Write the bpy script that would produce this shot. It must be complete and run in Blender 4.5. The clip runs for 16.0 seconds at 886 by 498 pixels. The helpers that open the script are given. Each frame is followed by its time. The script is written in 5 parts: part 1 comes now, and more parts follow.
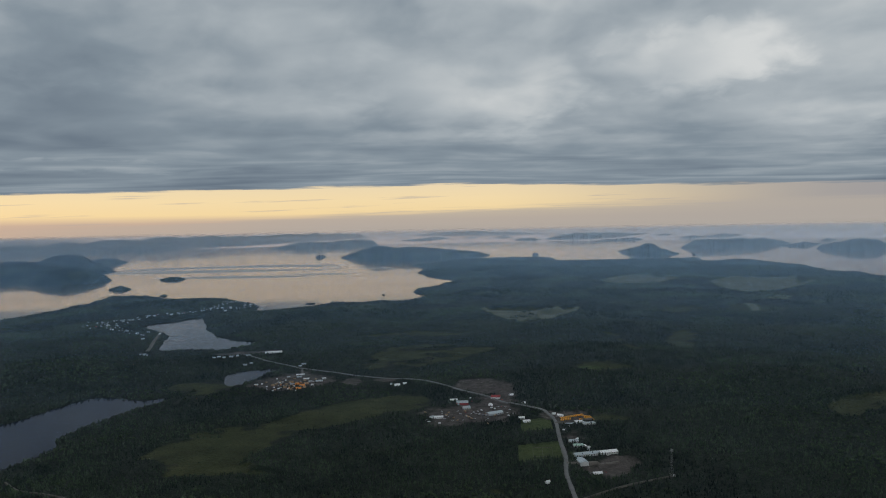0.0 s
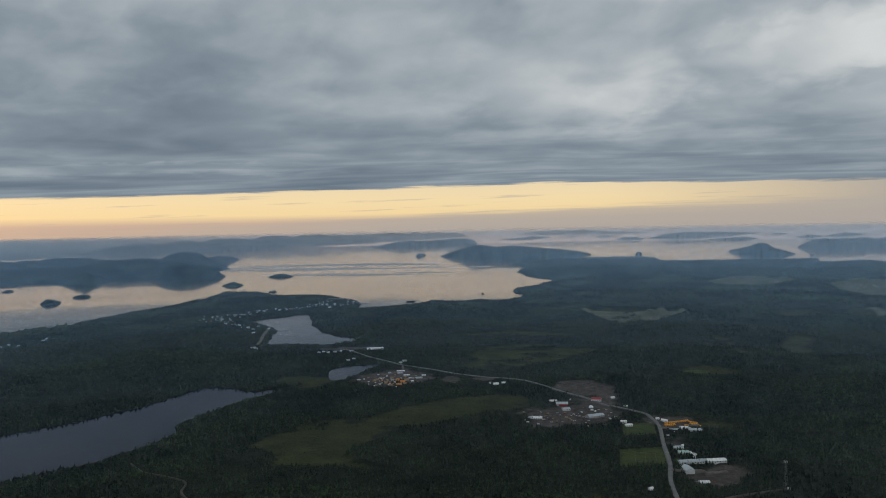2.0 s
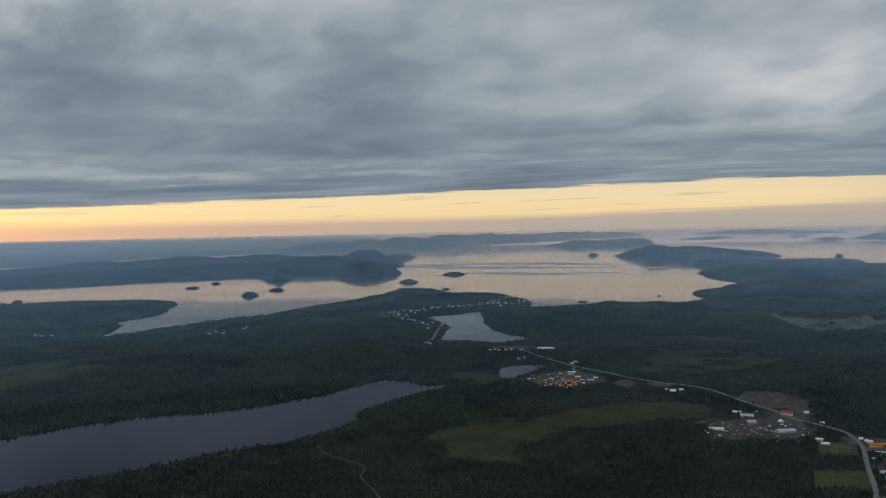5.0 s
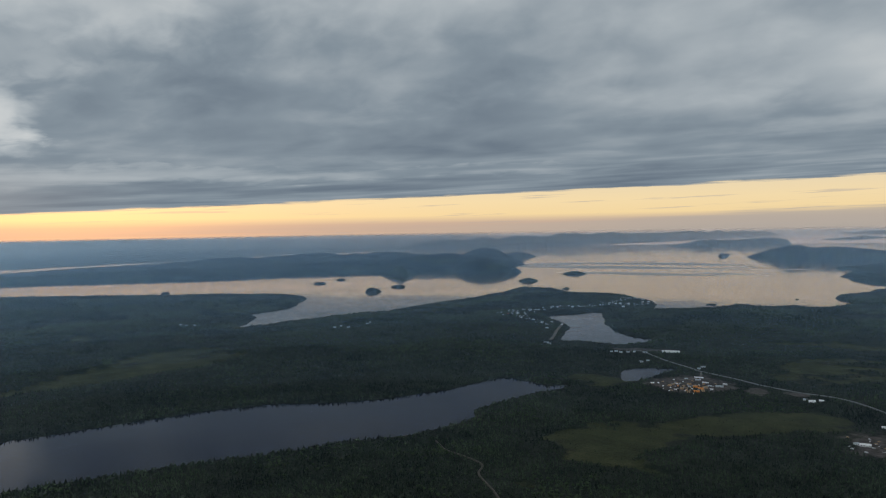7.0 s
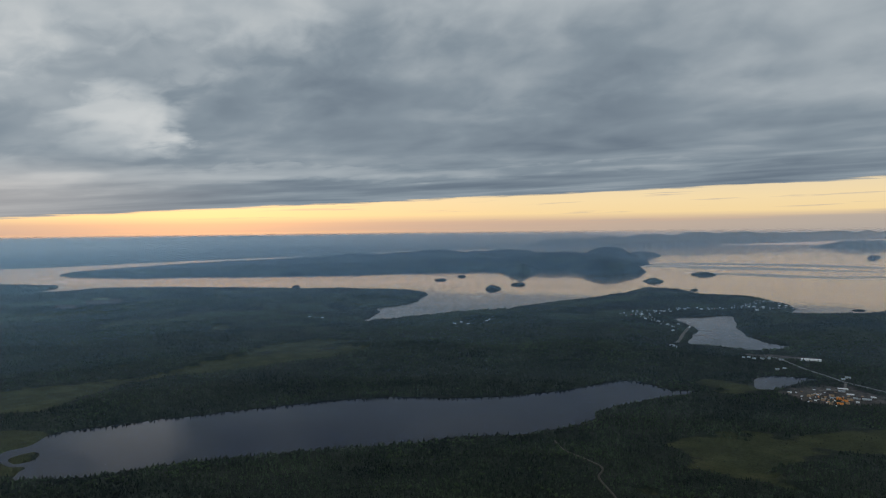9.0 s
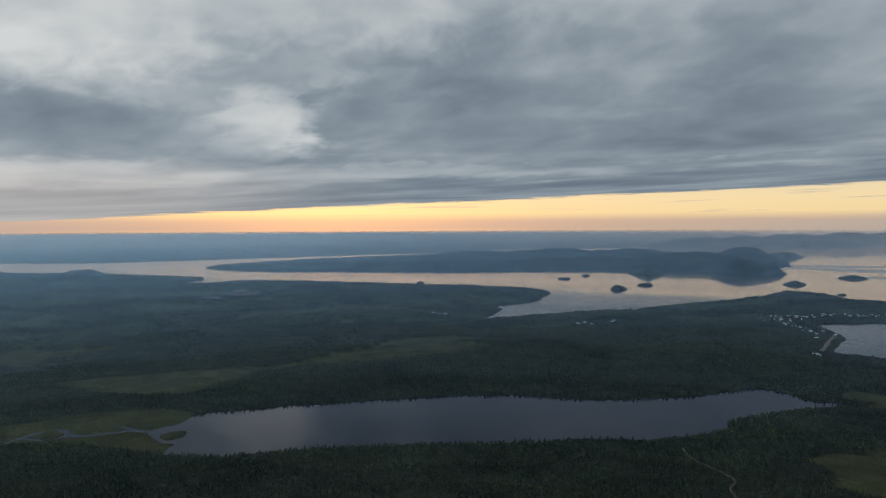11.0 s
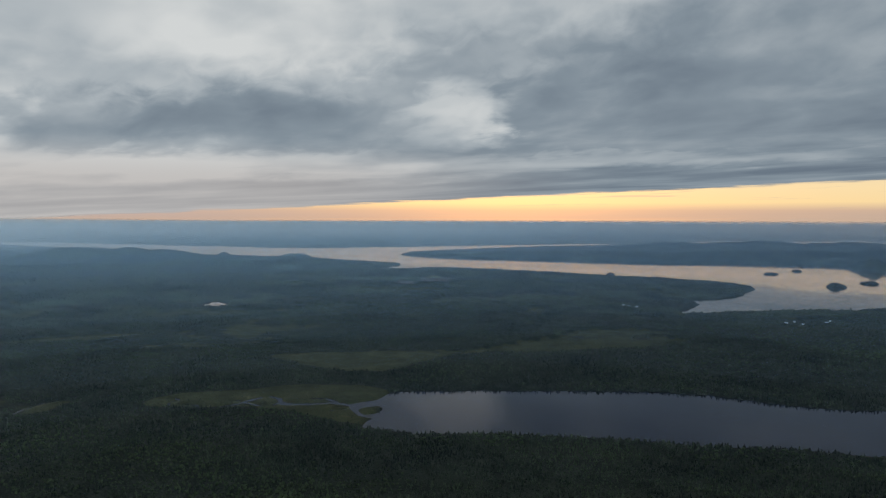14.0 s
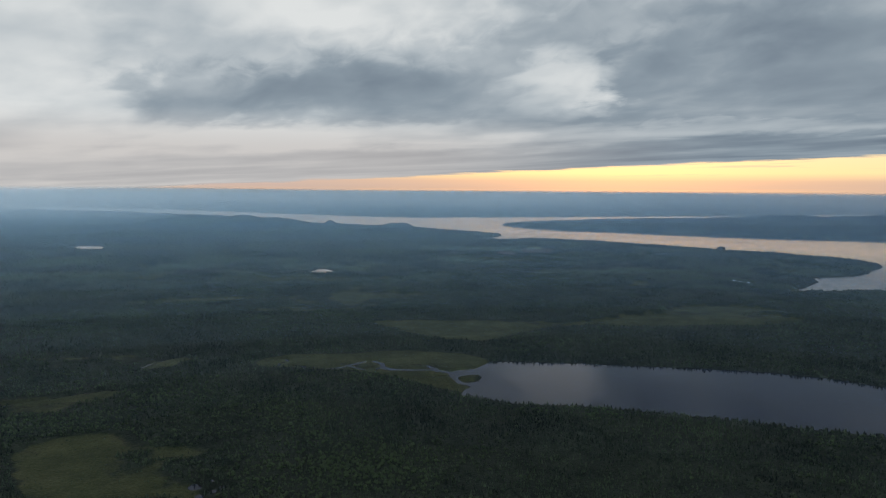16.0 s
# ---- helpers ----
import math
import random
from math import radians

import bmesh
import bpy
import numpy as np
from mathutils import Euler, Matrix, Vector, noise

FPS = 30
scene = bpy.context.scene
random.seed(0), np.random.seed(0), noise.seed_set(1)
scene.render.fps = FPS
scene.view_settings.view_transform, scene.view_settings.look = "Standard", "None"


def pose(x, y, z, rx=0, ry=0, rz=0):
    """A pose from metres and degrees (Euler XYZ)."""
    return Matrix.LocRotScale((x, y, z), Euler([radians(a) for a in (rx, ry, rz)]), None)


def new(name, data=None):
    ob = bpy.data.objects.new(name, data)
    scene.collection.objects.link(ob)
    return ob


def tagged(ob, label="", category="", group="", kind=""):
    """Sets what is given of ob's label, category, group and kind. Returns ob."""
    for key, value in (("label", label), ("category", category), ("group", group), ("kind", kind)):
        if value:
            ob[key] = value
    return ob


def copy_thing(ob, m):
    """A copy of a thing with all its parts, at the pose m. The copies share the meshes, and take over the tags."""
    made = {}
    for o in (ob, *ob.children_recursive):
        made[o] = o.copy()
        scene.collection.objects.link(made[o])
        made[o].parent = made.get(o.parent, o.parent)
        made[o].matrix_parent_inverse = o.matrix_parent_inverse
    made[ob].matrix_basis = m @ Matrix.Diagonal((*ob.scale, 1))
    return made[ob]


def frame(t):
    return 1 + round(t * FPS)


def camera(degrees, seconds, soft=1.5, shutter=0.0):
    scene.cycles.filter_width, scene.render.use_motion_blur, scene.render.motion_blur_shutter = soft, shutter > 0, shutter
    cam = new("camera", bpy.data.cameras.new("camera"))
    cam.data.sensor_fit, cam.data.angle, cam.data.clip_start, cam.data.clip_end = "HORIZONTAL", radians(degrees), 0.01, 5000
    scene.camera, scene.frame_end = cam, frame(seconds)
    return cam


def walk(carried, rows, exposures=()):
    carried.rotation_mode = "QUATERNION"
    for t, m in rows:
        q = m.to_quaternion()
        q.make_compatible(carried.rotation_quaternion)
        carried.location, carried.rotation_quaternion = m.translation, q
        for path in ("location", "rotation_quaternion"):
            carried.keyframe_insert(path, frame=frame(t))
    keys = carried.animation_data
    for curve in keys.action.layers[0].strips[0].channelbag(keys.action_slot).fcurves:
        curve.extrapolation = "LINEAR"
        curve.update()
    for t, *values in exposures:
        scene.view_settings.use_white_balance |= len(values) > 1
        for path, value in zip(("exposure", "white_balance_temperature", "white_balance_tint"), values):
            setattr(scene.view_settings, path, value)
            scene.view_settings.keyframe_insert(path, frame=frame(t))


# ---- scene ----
from math import pi

# ---------------------------------------------------------------- camera
# A model at about a quarter of life size: the eye hangs 100 m over the sea.
EYE_Z = 100.0
cam = camera(63.87, 16.0, soft=1.0)
ROWS = [
    (0, -1.94, 1.13, 0.00),
    (0.5, -1.94, 1.14, 2.03),
    (1, -1.91, 1.15, 4.01),
    (1.5, -1.88, 1.20, 5.96),
    (2, -1.86, 1.19, 7.99),
    (2.5, -1.83, 1.24, 10.06),
    (3, -1.78, 1.23, 12.21),
    (3.5, -1.75, 1.24, 14.50),
    (4, -1.72, 1.22, 16.93),
    (6.5, -1.60, 1.06, 28.92),
    (7, -1.60, 1.00, 31.36),
    (7.5, -1.59, 0.95, 33.80),
    (8, -1.61, 0.83, 36.23),
    (8.5, -1.63, 0.81, 38.62),
    (9, -1.66, 0.65, 41.06),
    (11.5, -1.78, 0.23, 53.44),
    (12, -1.80, 0.15, 55.95),
    (12.5, -1.81, 0.06, 58.55),
    (13, -1.81, 0.01, 61.19),
    (13.5, -1.83, -0.06, 63.84),
    (14, -2.60, -0.10, 66.12),
    (14.5, -3.67, -0.19, 68.15),
    (15, -4.78, -0.27, 70.13),
    (15.5, -4.99, -0.30, 72.17),
    (16, -5.02, -0.35, 74.27),
]
walk(cam, [(t, pose(0, 0, EYE_Z, 90 + p, r, y)) for t, p, r, y in ROWS],
     [(0.0, 0.0), (14.0, 0.0), (15.4, 0.16), (16.0, 0.18)])

# ---------------------------------------------------------------- sky and light
world = bpy.data.worlds.new("dusk_sky")
scene.world = world
world.use_nodes = True


class Nodes:
    """Small helper to write node trees as formulas."""

    def __init__(self, tree):
        self.tree = tree
        tree.nodes.clear()

    def add(self, kind, **props):
        n = self.tree.nodes.new(kind)
        if "operation" in props:
            n.operation = props["operation"]
        if props.get("use_clamp"):
            n.use_clamp = True
        if "interpolation_type" in props:
            n.interpolation_type = props["interpolation_type"]
        if "data_type" in props:
            n.data_type, n.blend_type = props["data_type"], props["blend_type"]
        if "rotation_type" in props:
            n.rotation_type = props["rotation_type"]
        if "attribute_name" in props:
            n.attribute_name = props["attribute_name"]
        if "sky_type" in props:
            n.sky_type, n.sun_disc = props["sky_type"], False
            n.sun_elevation, n.sun_rotation = props["sun_elevation"], props["sun_rotation"]
        return n

    def put(self, sock, v):
        if isinstance(v, bpy.types.NodeSocket):
            self.tree.links.new(v, sock)
        else:
            sock.default_value = v

    def m(self, op, a, b=0.0, c=0.0, clamp=False):
        n = self.add("ShaderNodeMath", operation=op, use_clamp=clamp)
        for s, v in zip(n.inputs, (a, b, c)):
            self.put(s, v)
        return n.outputs[0]

    def v(self, op, a, b=(0, 0, 0), scale=None):
        n = self.add("ShaderNodeVectorMath", operation=op)
        self.put(n.inputs[0], a)
        if scale is None:
            self.put(n.inputs[1], b)
        else:
            self.put(n.inputs["Scale"], scale)
        return n.outputs["Value"] if op in ("LENGTH", "DOT_PRODUCT") else n.outputs[0]

    def xyz(self, x, y, z):
        n = self.add("ShaderNodeCombineXYZ")
        for s, v in zip(n.inputs, (x, y, z)):
            self.put(s, v)
        return n.outputs[0]

    def sep(self, v):
        n = self.add("ShaderNodeSeparateXYZ")
        self.put(n.inputs[0], v)
        return n.outputs[0], n.outputs[1], n.outputs[2]

    def ramp(self, x, lo, hi, a=0.0, b=1.0, smooth=True):
        n = self.add("ShaderNodeMapRange", interpolation_type="SMOOTHSTEP" if smooth else "LINEAR")
        for s, v in zip(n.inputs, (x, lo, hi, a, b)):
            self.put(s, v)
        return n.outputs[0]

    def mix(self, f, a, b, blend="MIX"):
        n = self.add("ShaderNodeMix", data_type="RGBA", blend_type=blend)
        self.put(n.inputs[0], f)
        for s, v in ((n.inputs[6], a), (n.inputs[7], b)):
            self.put(s, (*v, 1) if isinstance(v, tuple) and len(v) == 3 else v)
        return n.outputs[2]

    def noise(self, vec, scale, detail=4.0, rough=0.5, distort=0.0):
        n = self.add("ShaderNodeTexNoise")
        self.put(n.inputs["Vector"], vec)
        for k, v in (("Scale", scale), ("Detail", detail), ("Roughness", rough), ("Distortion", distort)):
            n.inputs[k].default_value = v
        return n.outputs["Fac"]

    def colours(self, x, stops):
        n = self.add("ShaderNodeValToRGB")
        self.put(n.inputs[0], x)
        e = n.color_ramp.elements
        while len(e) < len(stops):
            e.new(0.5)
        for el, (p, c) in zip(e, stops):
            el.position, el.color = p, (*c, 1)
        return n.outputs[0]


SUN_AZ, SUN_EL = 60.0, 3.0
w = Nodes(world.node_tree)
ray_dir = w.v("NORMALIZE", w.add("ShaderNodeTexCoord").outputs["Generated"])
dx, dy, dz = w.sep(ray_dir)
el = w.m("MULTIPLY", w.m("ARCSINE", dz), 180 / pi)
az = w.m("MULTIPLY", w.m("ARCTAN2", w.m("MULTIPLY", dx, -1.0), dy), 180 / pi)

# the clear strip under the cloud deck: its glow by height and by bearing
glow = w.colours(w.ramp(el, -1.0, 4.0, smooth=False), [
    (0.00, (0.36, 0.33, 0.33)), (0.14, (0.40, 0.34, 0.32)), (0.30, (0.54, 0.41, 0.32)),
    (0.42, (0.86, 0.66, 0.36)), (0.62, (0.86, 0.68, 0.40)), (1.0, (0.76, 0.64, 0.46))])
grey_end = w.ramp(az, -2.0, -33.0)
pink_end = w.ramp(az, 68.0, 98.0)
glow = w.mix(grey_end, glow, (0.33, 0.32, 0.33))
glow = w.mix(w.m("MULTIPLY", pink_end, 0.8), glow, (0.50, 0.40, 0.37))
haze_top = w.ramp(az, 60.0, -25.0, -0.25, 1.35)
haze_n = w.noise(w.xyz(w.m("MULTIPLY", az, 0.05), w.m("MULTIPLY", el, 1.5), 0.0), 2.0, 4.0, 0.6)
haze_el = w.m("ADD", el, w.m("MULTIPLY", w.m("SUBTRACT", haze_n, 0.5), 1.1))
haze_f = w.ramp(haze_el, w.m("ADD", haze_top, 0.40), w.m("SUBTRACT", haze_top, 0.25))
glow = w.mix(w.m("MULTIPLY", haze_f, 0.82), glow, w.mix(w.ramp(az, 5.0, 60.0), (0.425, 0.385, 0.345), (0.60, 0.42, 0.30)))
wisp = w.noise(w.xyz(w.m("MULTIPLY", az, 0.11), w.m("MULTIPLY", w.m("ADD", el, w.m("MULTIPLY", az, 0.02)), 3.2), 11.0), 1.0, 5.0, 0.6)
glow = w.mix(w.ramp(wisp, 0.58, 0.70, 0.0, 0.55), glow, (0.42, 0.38, 0.36))
nish = w.add("ShaderNodeTexSky", sky_type="NISHITA", sun_disc=False, sun_elevation=radians(SUN_EL), sun_rotation=radians(-SUN_AZ))
glow = w.mix(1.0, glow, w.v("SCALE", nish.outputs[0], scale=0.01), "ADD")

# rain haze beyond the far end of the strip
sky_col = w.mix(w.m("MULTIPLY", w.ramp(az, 90.0, 106.0), 0.85), glow, (0.37, 0.40, 0.41))
bg = w.add("ShaderNodeBackground")
w.put(bg.inputs["Color"], sky_col)
bg.inputs["Strength"].default_value = 1.0
w.tree.links.new(bg.outputs[0], w.add("ShaderNodeOutputWorld").inputs[0])

# ---------------------------------------------------------------- materials


def material(name):
    mat = bpy.data.materials.new(name)
    mat.use_nodes = True
    return mat, Nodes(mat.node_tree)


def finish(n, colour, rough=0.8, metal=0.0, bump=None, strength=0.3, distance=0.1, spec=0.3):
    p = n.add("ShaderNodeBsdfPrincipled")
    n.put(p.inputs["Base Color"], (*colour, 1) if isinstance(colour, tuple) else colour)
    n.put(p.inputs["Roughness"], rough)
    n.put(p.inputs["Metallic"], metal)
    n.put(p.inputs["Specular IOR Level"], spec)
    if bump is not None:
        b = n.add("ShaderNodeBump")
        b.inputs["Strength"].default_value, b.inputs["Distance"].default_value = strength, distance
        n.put(b.inputs["Height"], bump)
        n.tree.links.new(b.outputs[0], p.inputs["Normal"])
    n.tree.links.new(p.outputs[0], n.add("ShaderNodeOutputMaterial").inputs[0])
    return p


def position(n):
    return n.add("ShaderNodeNewGeometry").outputs["Position"]


def attribute(n, name):
    return n.add("ShaderNodeAttribute", attribute_name=name).outputs["Fac"]


def make_land():
    mat, n = material("forested_land")
    p = position(n)
    grain = n.noise(p, 0.9, 3.0, 0.6)
    clump = n.noise(p, 0.11, 4.0, 0.6)
    stand = n.noise(p, 0.012, 4.0, 0.55, 0.4)
    forest = n.colours(n.m("ADD", n.m("MULTIPLY", grain, 0.45), n.m("MULTIPLY", clump, 0.55)), [
        (0.34, (0.011, 0.018, 0.018)), (0.52, (0.025, 0.036, 0.034)), (0.66, (0.048, 0.064, 0.056))])
    wide = n.noise(p, 0.0045, 5.0, 0.6, 0.8)
    forest = n.mix(n.ramp(wide, 0.45, 0.60, 0.0, 0.6), forest, (0.010, 0.015, 0.015))
    forest = n.mix(n.ramp(stand, 0.46, 0.60, 0.0, 0.6), forest, (0.056, 0.076, 0.048))
    # floor: shade under the near trees, put into the ground colour
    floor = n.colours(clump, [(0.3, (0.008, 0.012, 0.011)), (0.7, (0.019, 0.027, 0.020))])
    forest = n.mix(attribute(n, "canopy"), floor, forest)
    bog = n.colours(n.m("ADD", n.m("MULTIPLY", n.noise(p, 0.06, 5.0, 0.6), 0.6), n.m("MULTIPLY", grain, 0.4)), [
        (0.30, (0.014, 0.021, 0.012)), (0.50, (0.032, 0.041, 0.018)), (0.70, (0.068, 0.066, 0.033))])
    grass = n.colours(n.noise(p, 0.25, 5.0, 0.6), [(0.3, (0.036, 0.054, 0.022)), (0.7, (0.066, 0.086, 0.034))])
    gravel = n.colours(n.noise(p, 0.35, 6.0, 0.65), [(0.3, (0.036, 0.033, 0.032)), (0.55, (0.074, 0.066, 0.064)), (0.75, (0.145, 0.130, 0.124))])
    ragged = n.m("MULTIPLY", n.m("SUBTRACT", n.noise(p, 0.09, 6.0, 0.65), 0.5), 1.1)
    col = n.mix(n.ramp(n.m("ADD", attribute(n, "bog"), ragged), 0.42, 0.66), forest, bog)
    meadow = n.colours(n.noise(p, 0.04, 5.0, 0.6), [(0.3, (0.070, 0.078, 0.050)), (0.7, (0.130, 0.132, 0.092))])
    col = n.mix(n.ramp(n.m("ADD", attribute(n, "meadow"), n.m("MULTIPLY", ragged, 0.5)), 0.35, 0.75), col, meadow)
    col = n.mix(n.ramp(attribute(n, "grass"), 0.40, 0.60), col, grass)
    col = n.mix(n.ramp(n.m("ADD", attribute(n, "gravel"), n.m("MULTIPLY", ragged, 0.6)), 0.40, 0.60), col, gravel)
    finish(n, col, 0.9, 0.0, n.m("ADD", grain, n.m("MULTIPLY", clump, 2.0)), 0.9, 1.2, 0.1)
    return mat


# ruffled patches of the bay: centre and half sizes
BREEZES = ((-560, 1840, 340, 170), (-400, 1530, 260, 60), (-300, 1750, 240, 50))


def make_water():
    """Calm water: a clear mirror with a wider lobe for the ripples, stronger out in the bay."""
    mat, n = material("calm_sea_water")
    p = position(n)
    wx, wy, _ = n.sep(p)
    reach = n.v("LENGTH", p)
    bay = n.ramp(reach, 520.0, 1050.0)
    swell = n.noise(n.v("MULTIPLY", p, (1.0, 0.35, 1.0)), 0.25, 3.0, 0.5)
    slick = n.noise(n.v("MULTIPLY", p, (0.0016, 0.0110, 1.0)), 1.0, 5.0, 0.6, 0.8)
    # patches of the bay are ruffled by a light breeze
    breeze = 0.0
    for cx, cy, half_x, half_y in BREEZES:
        gx, gy = n.m("DIVIDE", n.m("SUBTRACT", wx, cx), half_x), n.m("DIVIDE", n.m("SUBTRACT", n.m("SUBTRACT", wy, cy), n.m("MULTIPLY", wx, 0.12)), half_y)
        breeze = n.m("ADD", breeze, n.ramp(n.m("ADD", n.m("MULTIPLY", gx, gx), n.m("MULTIPLY", gy, gy)), 1.3, 0.4))
    ruffled = n.m("MULTIPLY", n.ramp(slick, 0.43, 0.50), n.m("MINIMUM", breeze, 1.0))
    bump = n.add("ShaderNodeBump")
    bump.inputs["Distance"].default_value = 0.04
    n.put(bump.inputs["Strength"], n.ramp(reach, 300.0, 900.0, 0.05, 0.0))
    n.put(bump.inputs["Height"], swell)
    deep = n.add("ShaderNodeBsdfDiffuse")
    deep.inputs["Color"].default_value = (0.008, 0.012, 0.026, 1)
    gloss = n.add("ShaderNodeBsdfGlossy")
    # the bay's warm tint paints sunset colour into its reflection
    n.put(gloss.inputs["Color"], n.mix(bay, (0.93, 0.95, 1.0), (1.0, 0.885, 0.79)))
    n.put(gloss.inputs["Roughness"], n.m("ADD", 0.04, n.m("MULTIPLY", ruffled, 0.36)))
    n.tree.links.new(bump.outputs[0], gloss.inputs["Normal"])
    ripple = n.add("ShaderNodeBsdfGlossy")
    # same painted sunset warmth in the ripple gloss
    ripple.inputs["Color"].default_value = (1.0, 0.88, 0.78, 1)
    ripple.inputs["Roughness"].default_value = 0.15
    both = n.add("ShaderNodeMixShader")
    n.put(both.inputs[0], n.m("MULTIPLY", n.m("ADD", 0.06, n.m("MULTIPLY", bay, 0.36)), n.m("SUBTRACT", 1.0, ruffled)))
    n.tree.links.new(gloss.outputs[0], both.inputs[1])
    n.tree.links.new(ripple.outputs[0], both.inputs[2])
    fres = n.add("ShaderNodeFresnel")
    # IOR rises out in the bay to strengthen the painted reflection
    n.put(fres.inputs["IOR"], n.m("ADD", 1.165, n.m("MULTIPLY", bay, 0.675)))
    out = n.add("ShaderNodeMixShader")
    n.put(out.inputs[0], fres.outputs[0])
    n.tree.links.new(deep.outputs[0], out.inputs[1])
    n.tree.links.new(both.outputs[0], out.inputs[2])
    n.tree.links.new(out.outputs[0], n.add("ShaderNodeOutputMaterial").inputs[0])
    return mat


def make_plain(name, colour, rough=0.7, metal=0.0, scale=1.5, spread=0.18, spec=0.3):
    mat, n = material(name)
    p = position(n)
    a = n.m("ADD", n.m("MULTIPLY", n.noise(p, scale, 5.0, 0.6), 0.6), n.m("MULTIPLY", n.noise(p, scale * 9, 3.0, 0.6), 0.4))
    lo = tuple(c * (1 - spread) for c in colour)
    hi = tuple(min(1.0, c * (1 + spread)) for c in colour)
    tint = n.add("ShaderNodeObjectInfo").outputs["Random"]
    col = n.mix(n.ramp(a, 0.3, 0.7), lo, hi)
    col = n.mix(n.m("MULTIPLY", tint, 0.18), col, tuple(c * 0.75 for c in colour))
    finish(n, col, rough, metal, a, 0.15, 0.02, spec)
    return mat


def make_leaves(name, dark, light, stand_scale):
    mat, n = material(name)
    island = n.add("ShaderNodeNewGeometry").outputs["Random Per Island"]
    p = position(n)
    stand = n.noise(p, stand_scale, 4.0, 0.6)
    a = n.m("ADD", n.m("MULTIPLY", island, 0.55), n.m("MULTIPLY", n.m("SUBTRACT", stand, 0.30), 1.35))
    a = n.m("ADD", a, n.m("MULTIPLY", n.m("SUBTRACT", n.noise(p, 0.010, 4.0, 0.6, 0.5), 0.5), 1.9))
    col = n.mix(n.ramp(a, 0.2, 0.9, smooth=False), dark, light)
    finish(n, col, 0.85, 0.0, n.noise(p, 3.0, 3.0, 0.6), 0.6, 0.3, 0.15)
    return mat


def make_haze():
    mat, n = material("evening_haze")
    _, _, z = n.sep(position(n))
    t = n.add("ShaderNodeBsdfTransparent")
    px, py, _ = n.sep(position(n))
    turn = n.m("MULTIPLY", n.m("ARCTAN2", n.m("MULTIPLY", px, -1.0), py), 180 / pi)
    # airlight is painted: the sheet tint changes with bearing and distance
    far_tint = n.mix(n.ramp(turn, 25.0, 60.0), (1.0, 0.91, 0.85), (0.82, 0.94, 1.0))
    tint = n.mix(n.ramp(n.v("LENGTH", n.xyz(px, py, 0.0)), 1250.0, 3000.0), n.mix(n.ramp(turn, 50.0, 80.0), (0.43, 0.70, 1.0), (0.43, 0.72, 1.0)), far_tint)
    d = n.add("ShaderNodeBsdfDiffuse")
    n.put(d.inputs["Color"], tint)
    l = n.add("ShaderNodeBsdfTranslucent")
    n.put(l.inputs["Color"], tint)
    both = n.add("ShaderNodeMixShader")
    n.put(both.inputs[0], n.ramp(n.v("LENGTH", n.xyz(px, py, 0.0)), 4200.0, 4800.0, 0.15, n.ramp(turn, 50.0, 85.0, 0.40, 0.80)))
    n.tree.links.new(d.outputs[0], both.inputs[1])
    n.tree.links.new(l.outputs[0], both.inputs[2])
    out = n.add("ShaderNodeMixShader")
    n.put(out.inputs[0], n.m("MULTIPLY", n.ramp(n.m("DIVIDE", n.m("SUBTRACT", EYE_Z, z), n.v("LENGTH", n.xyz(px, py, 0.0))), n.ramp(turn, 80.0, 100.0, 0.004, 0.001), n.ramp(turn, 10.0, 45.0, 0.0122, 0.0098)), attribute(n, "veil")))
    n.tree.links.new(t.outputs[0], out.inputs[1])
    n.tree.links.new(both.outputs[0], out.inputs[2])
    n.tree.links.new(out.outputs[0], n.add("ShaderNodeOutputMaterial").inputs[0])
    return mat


DECK_Z = 350.0
# lighter and darker places of the overcast: bearing, height over the skyline, half width, half height (degrees), tone
CLOUD_TONES = [(64.8, 8.1, 4.0, 2.5, 0.21), (66.2, 9.2, 2.6, 1.7, 0.08), (62.6, 7.2, 2.2, 1.6, 0.12), (58.6, 9.4, 3.2, 3.0, -0.12),
               (80.0, 7.4, 10.0, 2.3, -0.20), (91.5, 6.8, 7.0, 2.2, -0.17), (80.0, 3.9, 15.0, 1.1, 0.21), (92.0, 3.4, 12.0, 1.0, 0.16),
               (80.0, 14.6, 12.0, 3.6, 0.24), (104.0, 7.0, 6.5, 7.0, 0.12), (60.0, 16.5, 9.0, 2.4, 0.14), (51.0, 9.6, 6.0, 3.6, -0.08)]
CLOUD_TONES_EAST = [(-20.0, 12.2, 6.0, 2.6, 0.22), (-4.0, 11.0, 7.0, 3.6, 0.14), (-29.0, 11.0, 8.0, 5.0, 0.16), (9.0, 12.0, 5.0, 4.0, 0.05),
                    (24.0, 8.0, 13.0, 3.0, -0.07), (37.0, 10.0, 14.0, 6.0, -0.12), (30.0, 4.7, 13.0, 0.5, 0.10), (53.0, 4.4, 9.0, 0.6, 0.16)]


